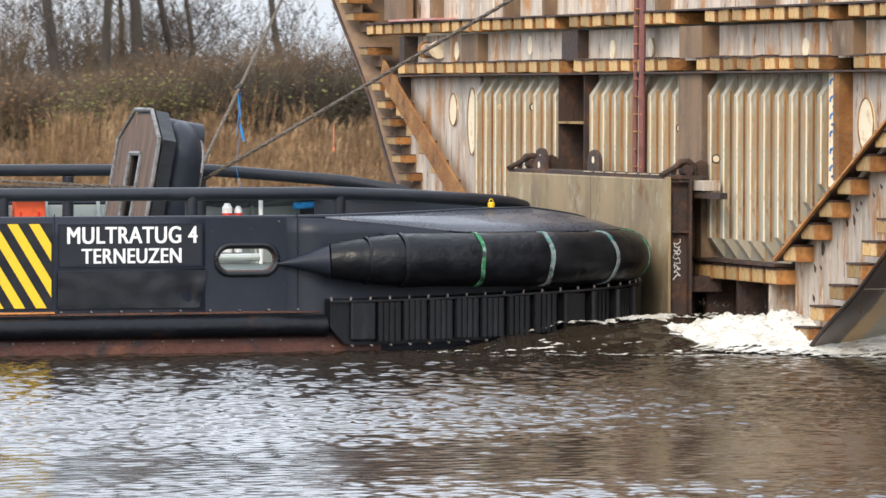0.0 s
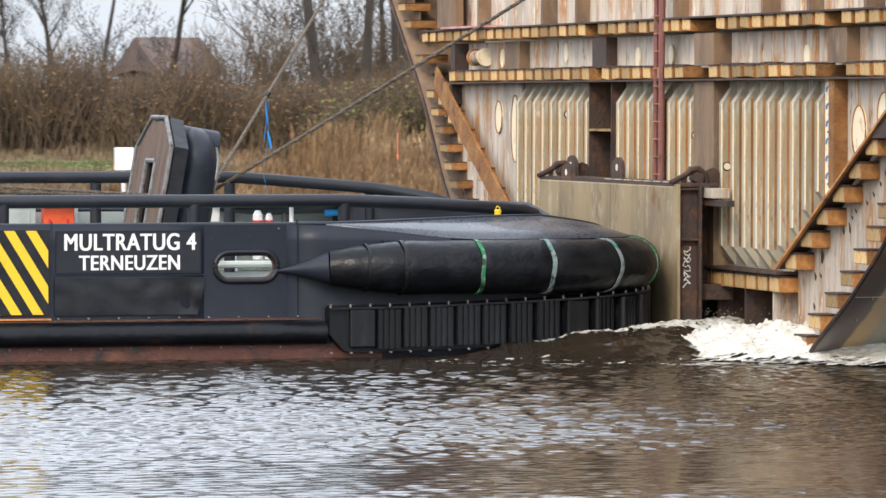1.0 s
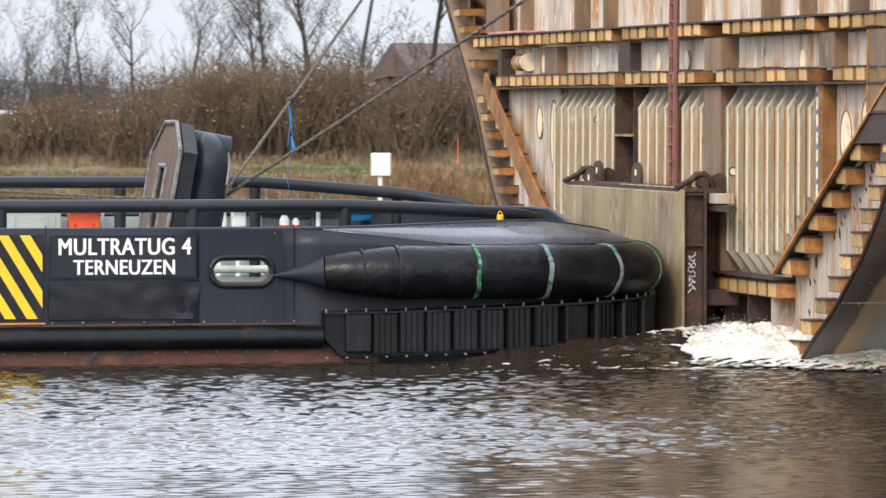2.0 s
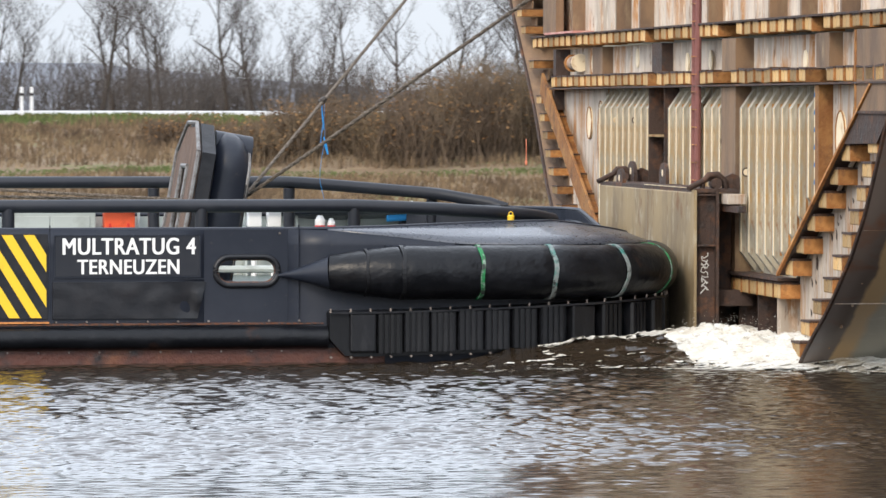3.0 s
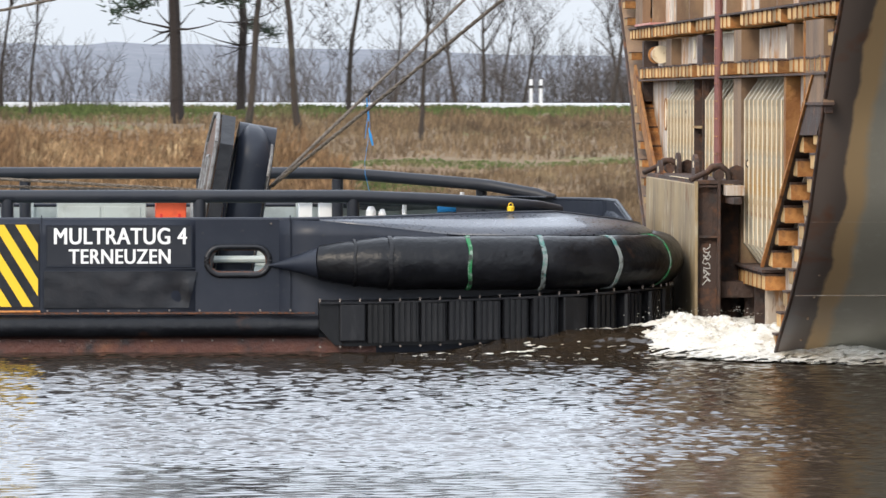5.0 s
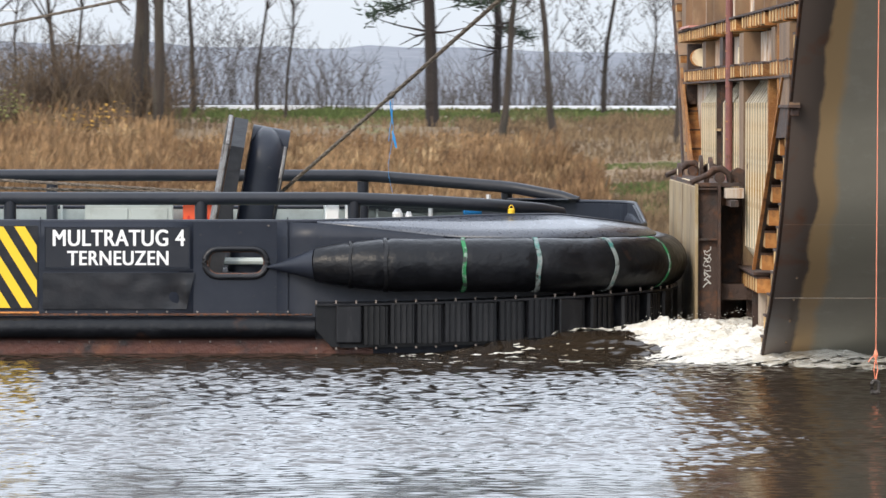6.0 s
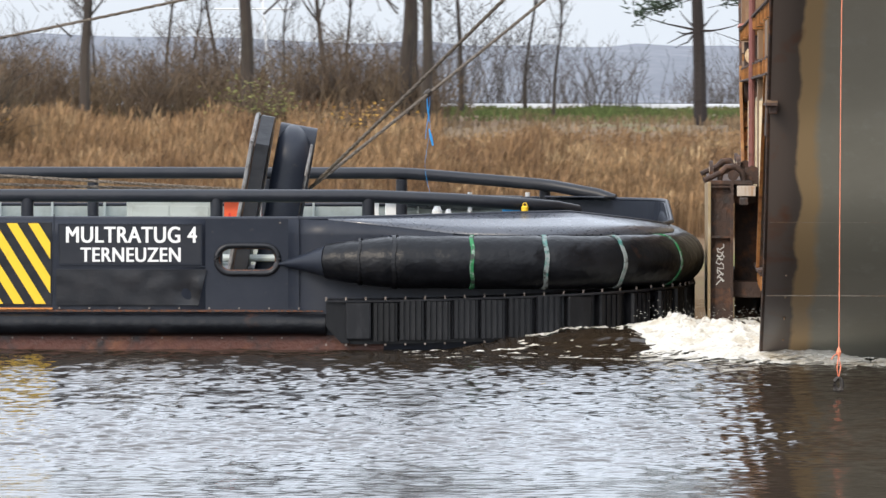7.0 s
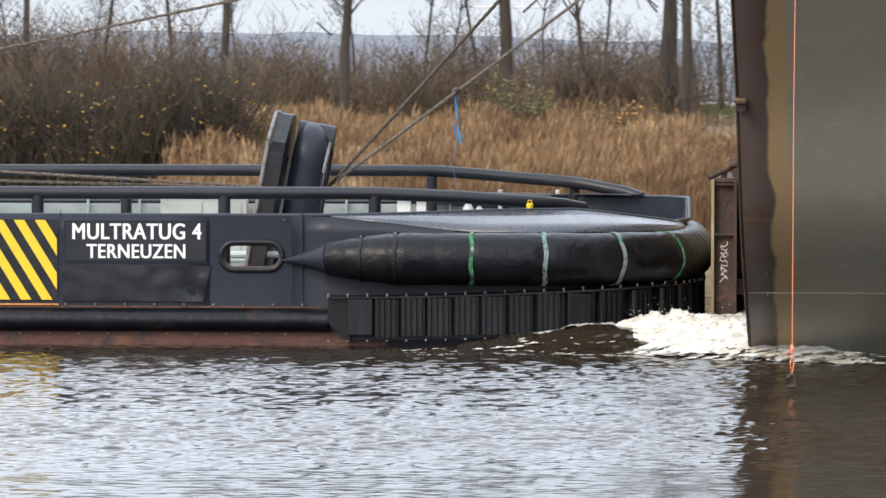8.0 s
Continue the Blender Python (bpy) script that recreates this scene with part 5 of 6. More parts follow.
def rope_mesh(name, a, b, r, sag, twist=True, n=40):
    """Three twisted strands from a to b."""
    a, b = Vector(a), Vector(b)
    bm = bmesh.new()
    d = (b - a).normalized()
    s = d.cross(Vector((0, 0, 1))).normalized()
    t = d.cross(s)
    ln = (b - a).length
    k = int(ln * 9) if twist else n
    for strand in range(3 if twist else 1):
        path = []
        for i in range(k + 1):
            f = i / k
            p = a.lerp(b, f) - Vector((0, 0, 1)) * sag * 4 * f * (1 - f)
            if twist:
                w = f * ln * 9 + strand * 2.094
                p = p + (s * math.cos(w) + t * math.sin(w)) * r * 0.55
            path.append(p)
        tube(bm, path, r * (0.62 if twist else 1), 6)
    return bm


def build_ropes():
    out = []
    S = Vector((3.72, 5.45, 2.43))
    for d, lab in (((1.24, 2.24, 1.0), "taut tow rope with a blue cord tied on"), ((1.02, -2.20, 1.0), "taut grey-brown tow rope to the hull")):
        e = S + Vector(d) * 4.6
        r = tagged(part("tow_rope", rope_mesh("tow_rope", S, e, 0.028, 0.02), ROPE), lab, "rope", "tow ropes")
        out.append(r)
    w = tagged(part("winch_wire", rope_mesh("winch_wire", (-12, 5.1, 3.28), (2.7, 5.2, 2.42), 0.026, 0.01), ROPE), "slack wire leading aft from the towing fairlead", "rope", "tow ropes")
    w2 = tagged(part("winch_wire", rope_mesh("winch_wire", (-12, 5.4, 2.84), (2.7, 5.3, 2.40), 0.026, 0.02), ROPE), "slack wire leading aft from the towing fairlead", "rope", "tow ropes")
    far = tagged(part("stern_line", rope_mesh("stern_line", (-12, 22, 3.4), (14, 22, 9.0), 0.03, 0.25), ROPE), "dark line running up to the far side of the hull", "rope")
    out += [w, w2, far]
    # blue cord hanging from the far tow rope
    P = S + Vector((1.24, 2.24, 1.0)) * 1.62
    cord = thing("blue_cord", "frayed blue cord knotted to the tow rope", "cord")
    rnd = random.Random(3)
    part("knot", tubed([P + Vector((-0.05, 0, -0.04)), P, P + Vector((0.05, 0, 0.05))], [0.05, 0.065, 0.045], 8), IRON, cord)
    for k in range(2):
        path = [P + Vector((rnd.uniform(-0.03, 0.03), 0, 0))]
        for i in range(9):
            path.append(P + Vector((0.08 * math.sin(i * 0.9 + k * 2) * (0.4 + i * 0.05), rnd.uniform(-0.02, 0.02), -0.2 * (i + 1))))
        part("strand", tubed(path[:5] if k else path, 0.005 if k else 0.003, 5), BLUE, cord)
    part("tassel", tubed([P + Vector((0.02, 0, -0.62)), P + Vector((0.05, 0, -0.75)), P + Vector((0.09, 0, -0.92))], [0.008, 0.026, 0.016], 7), BLUE, cord, "frayed bright blue tassel")
    part("tassel", tubed([P + Vector((-0.02, 0, -0.1)), P + Vector((0.0, 0, -0.3)), P + Vector((0.02, 0, -0.5))], [0.008, 0.014, 0.006], 7), BLUE, cord)
    out.append(cord)
    return out


ropes = build_ropes()


# ------------------------------------------------------------------ the cut hull (x into it from the cut, y across, z up)
AXIS = 5.4
HALF = [(-1.2, 7.0), (-0.4, 8.2), (0.0, 8.7), (0.4, 9.4), (1.0, 10.75), (1.8, 12.15), (2.4, 12.95), (3.0, 13.55), (3.8, 14.3), (4.6, 15.3), (5.3, 16.25), (6.0, 17.2), (7.5, 18.9), (9.0, 20.2)]


def half(z):
    for (a, ha), (b, hb) in zip(HALF, HALF[1:]):
        if z <= b:
            return ha + (hb - ha) * (z - a) / (b - a)
    return HALF[-1][1]


def inner(z):
    """Half-breadth of the sloping inner plate."""
    return 7.45 + (z - 1.38) * 2.07


def hull_paint():
    """Olive grey side plating, bare brown primer and ochre stain along the cut edge, rust runs."""
    m = mat("olive_grey_hull_side", (0.36, 0.34, 0.28), 0.45, spots=[((0.305, 0.29, 0.235), 2.5, 0.4, 0.65, 0.4), ((0.385, 0.37, 0.32), 0.4, 0.55, 0.75, None)], bump=0.1, bump_scale=1.2)
    nt = m.node_tree
    b = nt.nodes["Principled BSDF"]
    col = b.inputs["Base Color"].links[0].from_socket
    tc = nt.nodes.new("ShaderNodeTexCoord")
    sep = nt.nodes.new("ShaderNodeSeparateXYZ")
    nt.links.new(tc.outputs["Object"], sep.inputs[0])
    n = nt.nodes.new("ShaderNodeTexNoise")
    n.inputs["Scale"].default_value, n.inputs["Detail"].default_value = 1.1, 6
    nt.links.new(tc.outputs["Object"], n.inputs["Vector"])
    add = nt.nodes.new("ShaderNodeMath")
    add.operation = "MULTIPLY_ADD"
    nt.links.new(n.outputs["Fac"], add.inputs[0])
    add.inputs[1].default_value = 0.28
    nt.links.new(sep.outputs["X"], add.inputs[2])
    for lo, hi, c in ((0.90, 0.78, (0.46, 0.32, 0.17)), (0.58, 0.53, (0.115, 0.092, 0.080))):
        g = nt.nodes.new("ShaderNodeMapRange")
        g.inputs["From Min"].default_value, g.inputs["From Max"].default_value = lo, hi
        nt.links.new(add.outputs[0], g.inputs["Value"])
        mix = nt.nodes.new("ShaderNodeMix")
        mix.data_type = "RGBA"
        nt.links.new(g.outputs[0], mix.inputs["Factor"])
        nt.links.new(col, mix.inputs["A"])
        mix.inputs["B"].default_value = (*c, 1)
        col = mix.outputs["Result"]
    # rust that gathers at the seams and runs down the bare edge
    rn = nt.nodes.new("ShaderNodeTexNoise")
    rn.inputs["Scale"].default_value, rn.inputs["Detail"].default_value = 1.0, 6
    rmap = nt.nodes.new("ShaderNodeMapping")
    rmap.inputs["Scale"].default_value = (1.6, 1.6, 0.7)
    nt.links.new(tc.outputs["Object"], rmap.inputs["Vector"])
    nt.links.new(rmap.outputs[0], rn.inputs["Vector"])
    rg = nt.nodes.new("ShaderNodeMapRange")
    rg.inputs["From Min"].default_value, rg.inputs["From Max"].default_value = 0.54, 0.72
    nt.links.new(rn.outputs["Fac"], rg.inputs["Value"])
    re = nt.nodes.new("ShaderNodeMapRange")
    re.inputs["From Min"].default_value, re.inputs["From Max"].default_value = 0.62, 0.50
    nt.links.new(add.outputs[0], re.inputs["Value"])
    rm = nt.nodes.new("ShaderNodeMath")
    rm.operation = "MULTIPLY"
    nt.links.new(rg.outputs[0], rm.inputs[0])
    nt.links.new(re.outputs[0], rm.inputs[1])
    mix = nt.nodes.new("ShaderNodeMix")
    mix.data_type = "RGBA"
    nt.links.new(rm.outputs[0], mix.inputs["Factor"])
    nt.links.new(col, mix.inputs["A"])
    mix.inputs["B"].default_value = (0.13, 0.048, 0.018, 1)
    nt.links.new(mix.outputs["Result"], b.inputs["Base Color"])
    return m


HULLSIDE = hull_paint()


def plate_yz(poly, x0, x1):
    return prism(poly, "x", x0, x1)


def ellipse(cy, cz, ry, rz, n=18):
    return [(cy + ry * math.cos(2 * math.pi * i / n), cz + rz * math.sin(2 * math.pi * i / n)) for i in range(n)]


def build_hull():
    rnd = random.Random(12)
    ship = thing("hull_section", "rusty open end of a cut-off ship hull, olive grey outside", "ship hull")
    # outer shell plating
    zz = [-1.2 + 0.3 * i for i in range(35)]
    for s, nm in ((-1, "side_plating"), (1, "side_plating")):
        rows = [[(x, AXIS + s * (half(z) + 0.35 * smooth01(0, 14, x)), z) for z in zz] for x in (0, 0.4, 1, 2, 4, 7, 10, 14, 18)]
        sp = shell(nm, rows, 0.05, HULLSIDE, ship, "olive grey side plating with brown stained edge")
        for z in (3.74, 2.20, 1.08, 0.33, 5.4):
            pth = [(x, AXIS + s * (half(z) + 0.35 * smooth01(0, 14, x) + 0.028), z) for x in (0.02, 0.4, 1, 2, 4, 7, 10, 14, 18)]
            part("weld_seam", tubed(pth, 0.010, 5), PALE, sp)
    part("edge_lug", boxed((-0.02, AXIS - half(3.8) - 0.12, 3.74), (0.10, AXIS - half(3.8), 3.86), 0.02), DARKRUST, ship, "small lug at the cut edge")
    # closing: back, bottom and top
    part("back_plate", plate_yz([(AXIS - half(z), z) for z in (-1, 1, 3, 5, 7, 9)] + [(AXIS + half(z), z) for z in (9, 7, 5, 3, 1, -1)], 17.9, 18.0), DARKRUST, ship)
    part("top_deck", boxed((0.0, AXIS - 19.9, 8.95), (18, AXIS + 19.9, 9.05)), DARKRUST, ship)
    # main bulkhead, pale cream, in three bays
    bays = ((13.45, 8.42), (7.05, 2.38), (1.30, -4.02))
    rib = bmesh.new()
    w, dp = 0.085, 0.24
    prof = [(0.0, 1.36), (-0.02, 1.36), (-dp, 1.66), (-dp, 3.93), (-0.02, 4.25), (0.0, 4.25)]
    prism(prof, "y", -w, w, rib)
    rib = mesh_of("stiffener", rib, CREAM)
    # thin pale strip that paints the highlight down a stiffener's edge
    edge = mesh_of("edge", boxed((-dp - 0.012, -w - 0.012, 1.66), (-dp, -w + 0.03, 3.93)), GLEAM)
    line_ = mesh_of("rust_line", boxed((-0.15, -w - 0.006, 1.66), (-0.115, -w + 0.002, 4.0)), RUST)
    def foot(y):
        """Where the sloping inner plate stands at y."""
        return max(1.30, 1.38 + (abs(y - AXIS) - 7.45) / 2.07)
    for a, b in bays:
        knee = [(v, 1.3) for v in ((AXIS - 7.3,) if b < AXIS - 7.3 else ())]
        knee2 = [(v, 1.3) for v in ((AXIS + 7.3,) if a > AXIS + 7.3 else ())]
        part("bulkhead", plate_yz([(a, foot(a)), (a, 4.28), (b, 4.28), (b, foot(b)), *knee, *knee2], 0.26, 0.30), CREAM, ship, "weathered cream bulkhead bay")
        k = round((a - b) / 0.59)
        for i in range(k):
            y = b + (a - b) * (i + 0.5) / k
            q = foot(y - 0.1)
            if q > 1.31:
                own = prism([(0.0, q + 0.05), (-0.02, q + 0.05), (-dp, q + 0.36), (-dp, 3.93), (-0.02, 4.25), (0.0, 4.25)], "y", -w, w)
                st = part("stiffener", own, CREAM, ship, at=pose(0.262, y, 0))
                # the painted highlight again, shortened to this stiffener
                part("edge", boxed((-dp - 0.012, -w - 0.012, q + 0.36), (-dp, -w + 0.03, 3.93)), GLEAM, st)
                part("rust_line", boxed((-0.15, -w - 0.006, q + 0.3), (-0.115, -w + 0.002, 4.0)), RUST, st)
                continue
            st = part("stiffener", rib, CREAM, ship, at=pose(0.262, y, 0))
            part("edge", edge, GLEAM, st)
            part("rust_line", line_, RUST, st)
    # small bolts on the bulkhead
    for y, z in ((12.0, 3.72), (10.1, 3.72), (9.4, 2.92), (0.93, 2.92), (-0.22, 2.37), (2.6, 3.4)):
        bs = part("boss", tubed([(0.10, y, z), (0.10, y - 0.035, z)], 0.055, 12), GLEAM, ship)
        part("rim", tubed([(0.10, y + 0.005, z), (0.10, y - 0.02, z)], 0.075, 12), DARKRUST, bs)
    # frames between the bays
    part("column", boxed((0.0, 1.30, 1.2), (0.26, 2.38, 4.28)), BROWNCOL, ship, "broad brown stained column")
    part("recess", boxed((0.70, 7.05, 1.2), (0.74, 8.42, 4.28)), BROWNCOL, ship, "dark recessed bay")
    for y in (7.05, 8.40):
        part("recess_cheek", boxed((0.0, y, 1.2), (0.72, y + 0.03, 4.28)), DARKRUST, ship)
    part("ledge", boxed((-0.02, 7.08, 3.44), (0.7, 8.4, 3.48)), STUB, ship)
    part("strip", boxed((0.05, -4.36, 2.56), (0.25, -4.03, 4.28)), GLEAM, ship, "pale strip with blue painted marks")
    for i in range(6):
        z = 4.1 - i * 0.26
        ring = ellipse(-4.19, z, 0.085, 0.085, 10)
        part("painted_mark", tube(bmesh.new(), [(0.046, y, q) for y, q in ring[:7 + i % 3]], 0.02, 4), BLUEMARK, ship)
    part("post", boxed((-0.02, -4.62, 2.66), (0.2, -4.38, 4.28)), RUST, ship, "rusty upright")
    # wing plates with oval openings
    part("wing_plate", plate_yz([(13.48, 1.74), (18.2, 4.02), (18.2, 4.28), (13.48, 4.28)], 0.2, 0.24), PALE, ship, "pale streaked wing plate")
    part("wing_plate", plate_yz([(-4.62, 2.55), (-4.62, 4.28), (-8.3, 4.28), (-6.95, 3.68)], 0.2, 0.24), PALE, ship, "pale streaked wing plate")
    for cy, cz, ry, rz in ((15.0, 3.66, 0.24, 0.30), (13.85, 3.45, 0.26, 0.62), (-5.2, 3.5, 0.30, 0.40), (-6.3, 3.75, 0.28, 0.34)):
        part("oval_opening", plate_yz(ellipse(cy, cz, ry, rz), 0.175, 0.2), GLEAM, ship)
        ring = [(0.17, y, z) for y, z in ellipse(cy, cz, ry, rz)]
        part("oval_rim", tube(bmesh.new(), ring + ring[:1], 0.012, 5), RUST, ship)
    # side tanks: plate between inner slope and outer shell, both sides, with stubs
    stub = bmesh.new()
    box(stub, (0, -0.5, -0.125), (0.5, 0.5, 0.125), 0.02)
    stub = mesh_of("cut_stiffener", stub, STUB)
    cap = mesh_of("cap", boxed((-0.012, -0.5, 0.10), (0.5, 0.5, 0.135)), DARKRUST)

    cheek = mesh_of("web_side", boxed((-0.008, -0.54, -0.125), (0.5, -0.46, 0.10)), RUST)

    def put_stub(y, z, wy, hz, x=-0.05, tilt=0.0):
        st = part("cut_stiffener", stub, STUB, ship, at=pose(x, y, z, tilt) @ Matrix.Diagonal((1, wy, hz / 0.25, 1)))
        part("cap", cap, DARKRUST, st)
        part("web_side", cheek, RUST, st)
    for s in (-1, 1):
        poly = [(AXIS + s * inner(1.38), 0.0), (AXIS + s * inner(1.38), 1.38), (AXIS + s * inner(3.0), 3.0), (AXIS + s * inner(4.28), 4.28), *[(AXIS + s * (half(z) - 0.12), z) for z in (4.28, 3.8, 3.4, 3.0, 2.4, 1.8, 1.4, 1.0, 0.4, 0.0)]]
        part("tank_plate", plate_yz(poly, 0.30, 0.34), PALE, ship, "pale plate of the side tank with rust runs")
        # the sloping inner plate with its dark flange
        a, b = Vector((0, AXIS + s * inner(1.38), 1.38)), Vector((0, AXIS + s * inner(4.28), 4.28))
        d = (b - a).normalized()
        n = Vector((0, -d.z, d.y)) * (1 if s > 0 else -1)
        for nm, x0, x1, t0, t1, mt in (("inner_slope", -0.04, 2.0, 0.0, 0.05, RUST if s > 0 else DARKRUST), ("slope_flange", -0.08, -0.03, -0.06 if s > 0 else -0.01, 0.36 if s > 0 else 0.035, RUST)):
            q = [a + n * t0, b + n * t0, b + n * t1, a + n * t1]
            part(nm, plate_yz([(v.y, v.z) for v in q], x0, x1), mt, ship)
        for i in range(8 if s > 0 else 6):
            z = 1.52 + i * 0.355
            y = AXIS + s * (inner(z - 0.05) + (0.30 if s < 0 else 0.40))
            put_stub(y, z, 0.56 if s < 0 else 0.6, 0.25, 0.02)
        for i in range(20):
            z = 0.30 + i * 0.345
            if 4.2 < z < 4.6 or 5.0 < z < 5.35:
                continue
            y = AXIS + s * (half(z - 0.16) - 0.46)
            put_stub(y, z, 0.60, 0.15 if s > 0 else 0.22, 0.0)
            part("web", boxed((0.28, y - 0.3, z - 0.3), (0.31, y + 0.3, z - 0.1)), BROWNCOL, ship)
        # brown inside of the shell near the cut
        shell("shell_lining", [[(x, AXIS + s * (half(z) - 0.10), z) for z in zz] for x in (0.0, 0.6, 1.6)], 0.02, BROWNCOL, ship)
        pth = [(-0.02, AXIS + s * (half(z) - 0.02), z) for z in zz]
        part("shell_edge", tubed(pth, 0.035, 6), DARKRUST, ship)
    # broad web frames over the ends of the sloping plates
    wf = part("web_frame", boxed((-0.05, -9.1, 3.88), (0.10, -7.1, 5.06)), BROWNCOL, ship, "broad grey-brown web frame at the tank's top")
    part("rim", boxed((-0.07, -7.12, 3.88), (0.10, -7.04, 5.06)), RUST, wf)
    part("rim", boxed((-0.07, -9.15, 3.86), (0.10, -7.05, 3.90)), DARKRUST, wf)
    part("knee_bracket", plate_yz([(-6.35, 3.42), (-7.1, 3.86), (-9.0, 3.86), (-8.3, 3.44)], -0.04, 0.02), DARKRUST, ship, "dark rusty knee bracket")
    part("web_frame", boxed((-0.05, 17.3, 5.36), (0.10, 18.7, 7.4)), BROWNCOL, ship, "broad grey-brown web frame at the tank's top")
    # cut-outs and burnt edges low on the side tank's plate
    rr = random.Random(31)
    for _ in range(16):
        z = rr.uniform(0.75, 3.0)
        y = AXIS - inner(max(z, 1.38)) - rr.uniform(0.75, 1.2)
        if y < AXIS - half(z) + 0.5:
            continue
        h = rr.uniform(0.06, 0.2)
        part("burnt_slot", plate_yz([(y, z), (y + 0.05, z + 0.03), (y + 0.07, z + h), (y + 0.02, z + h * 0.8), (y - 0.03, z + h * 0.5)], 0.294, 0.306), DARKRUST, ship)
    # double bottom; shade under the tank top is put into its plate's colour
    part("bottom_plate", boxed((0.5, AXIS - 7.4, -1.0), (0.54, AXIS + 7.4, 1.3)), DARKRUST, ship, "dark rusted double-bottom plate with shade in its colour")
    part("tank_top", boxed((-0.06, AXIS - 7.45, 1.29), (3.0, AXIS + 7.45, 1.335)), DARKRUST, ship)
    for i in range(26):
        y = AXIS - 7.2 + i * 0.575
        put_stub(y, 1.14, 0.5, 0.24, 0.0)
    for i in range(11):
        y = AXIS - 7.0 + i * 1.4
        part("floor_bracket", boxed((0.05, y - 0.04, -0.6), (0.5, y + 0.04, 1.05)), PALE if i == 0 else DARKRUST, ship)
    # stringer decks with their rows of cut longitudinals
    for z0, h, z2 in ((4.30, 0.23, 5.07), (5.07, 0.22, 9.0)):
        yf = AXIS + 12.45 if z0 < 5 else AXIS + half(z0) - 1.4
        yn = AXIS - half(z0) + 0.1
        zp = z0 if z0 < 5 else 5.31
        part("stringer", boxed((-0.08, yn, zp - 0.015), (2.6, yf, zp + 0.015)), DARKRUST, ship, "dark rusty stringer plate")
        k = int((yf - yn) / 0.6)
        for i in range(k):
            y = yn + (yf - yn) * (i + 0.5) / k
            if any(a < y < b for a, b in ((1.25, 2.4), (7.5, 8.4), (-5.1, -4.1))):
                continue
            put_stub(y, z0 + 0.02 + h / 2, 0.47, h * rnd.uniform(0.85, 1.0), tilt=rnd.uniform(-3, 3))
    # plating between and above the stringers, bulged between ribs
    for z0, z1, x in ((4.5, 5.05, 0.36), (5.3, 8.9, 0.34)):
        ya, yb = AXIS - half(4.5) + 0.2, AXIS + 12.9
        rows = []
        n = int((yb - ya) / 0.1)
        for z in (z0, z1):
            rows.append([(x - 0.10 * abs(math.sin(math.pi * (i * 0.1) / 0.6)) ** 0.6, ya + i * 0.1, z) for i in range(n + 1)])
        shell("tween_plate", rows, 0.02, PALE, ship, "pale bulged plating stained with rust", False)
    for ya, yb, mt, x in ((1.3, 2.35, BROWNCOL, 0.0), (7.55, 8.4, DARKRUST, 0.05), (-5.0, -4.15, BROWNCOL, 0.05), (13.3, 14.3, BROWNCOL, 0.1)):
        part("column", boxed((x, ya, 4.53), (0.4, yb, 5.05)), mt, ship)
    for y in (15.8, 11.4, 9.2, 3.4, -1.2, -3.4, -6.0):
        part("column", boxed((0.0, y, 5.3), (0.3, y + 0.12, 8.9)), BROWNCOL, ship)
    part("far_frame", boxed((0.0, 17.55, 4.3), (0.3, 17.85, 5.05)), DARKRUST, ship)
    part("far_frame", boxed((0.0, 17.75, 3.9), (0.3, 17.95, 4.28)), DARKRUST, ship)
    for y, z in ((15.0, 4.75), (10.7, 4.82), (4.4, 4.72), (2.7, 4.74), (-2.6, 4.65), (6.3, 4.7)):
        part("oval_opening", plate_yz(ellipse(y, z, 0.13, 0.17), 0.235, 0.26), GLEAM, ship)
    # pipe stub with flange
    ps = part("pipe_stub", tubed([(0.16, 15.9, 4.78), (0.16, 16.7, 4.78)], 0.13, 18), PALE, ship, "pale pipe stub with a rusty flange", smooth=True)
    part("flange", tubed([(0.16, 15.86, 4.78), (0.16, 15.92, 4.78)], 0.17, 18), GLEAM, ps)
    part("flange", tubed([(0.16, 16.60, 4.78), (0.16, 16.68, 4.78)], 0.165, 18), RUST, ps)
    part("red_sheet", boxed((-0.12, 15.1, 5.33), (0.4, 18.2, 5.37)), PINK, ship, "faded red sheet lying on the stringer")
    # ladder
    ld = part("ladder", tubed([(-0.06, 3.98, 2.6), (-0.06, 3.86, 8.9)], 0.055, 8), REDPOLE, ship, "red oxide steel ladder")
    part("rail", tubed([(-0.06, 4.30, 2.6), (-0.06, 4.18, 8.9)], 0.045, 8), REDPOLE, ld)
    part("backing", boxed((-0.05, 4.0, 2.6), (-0.02, 4.16, 8.9)), REDPOLE, ld)
    for i in range(21):
        z = 2.75 + i * 0.29
        part("rung", tubed([(-0.10, 3.9, z), (-0.10, 4.28, z)], 0.011, 6), RUST, ld)
    build_pad(ship)
    return ship


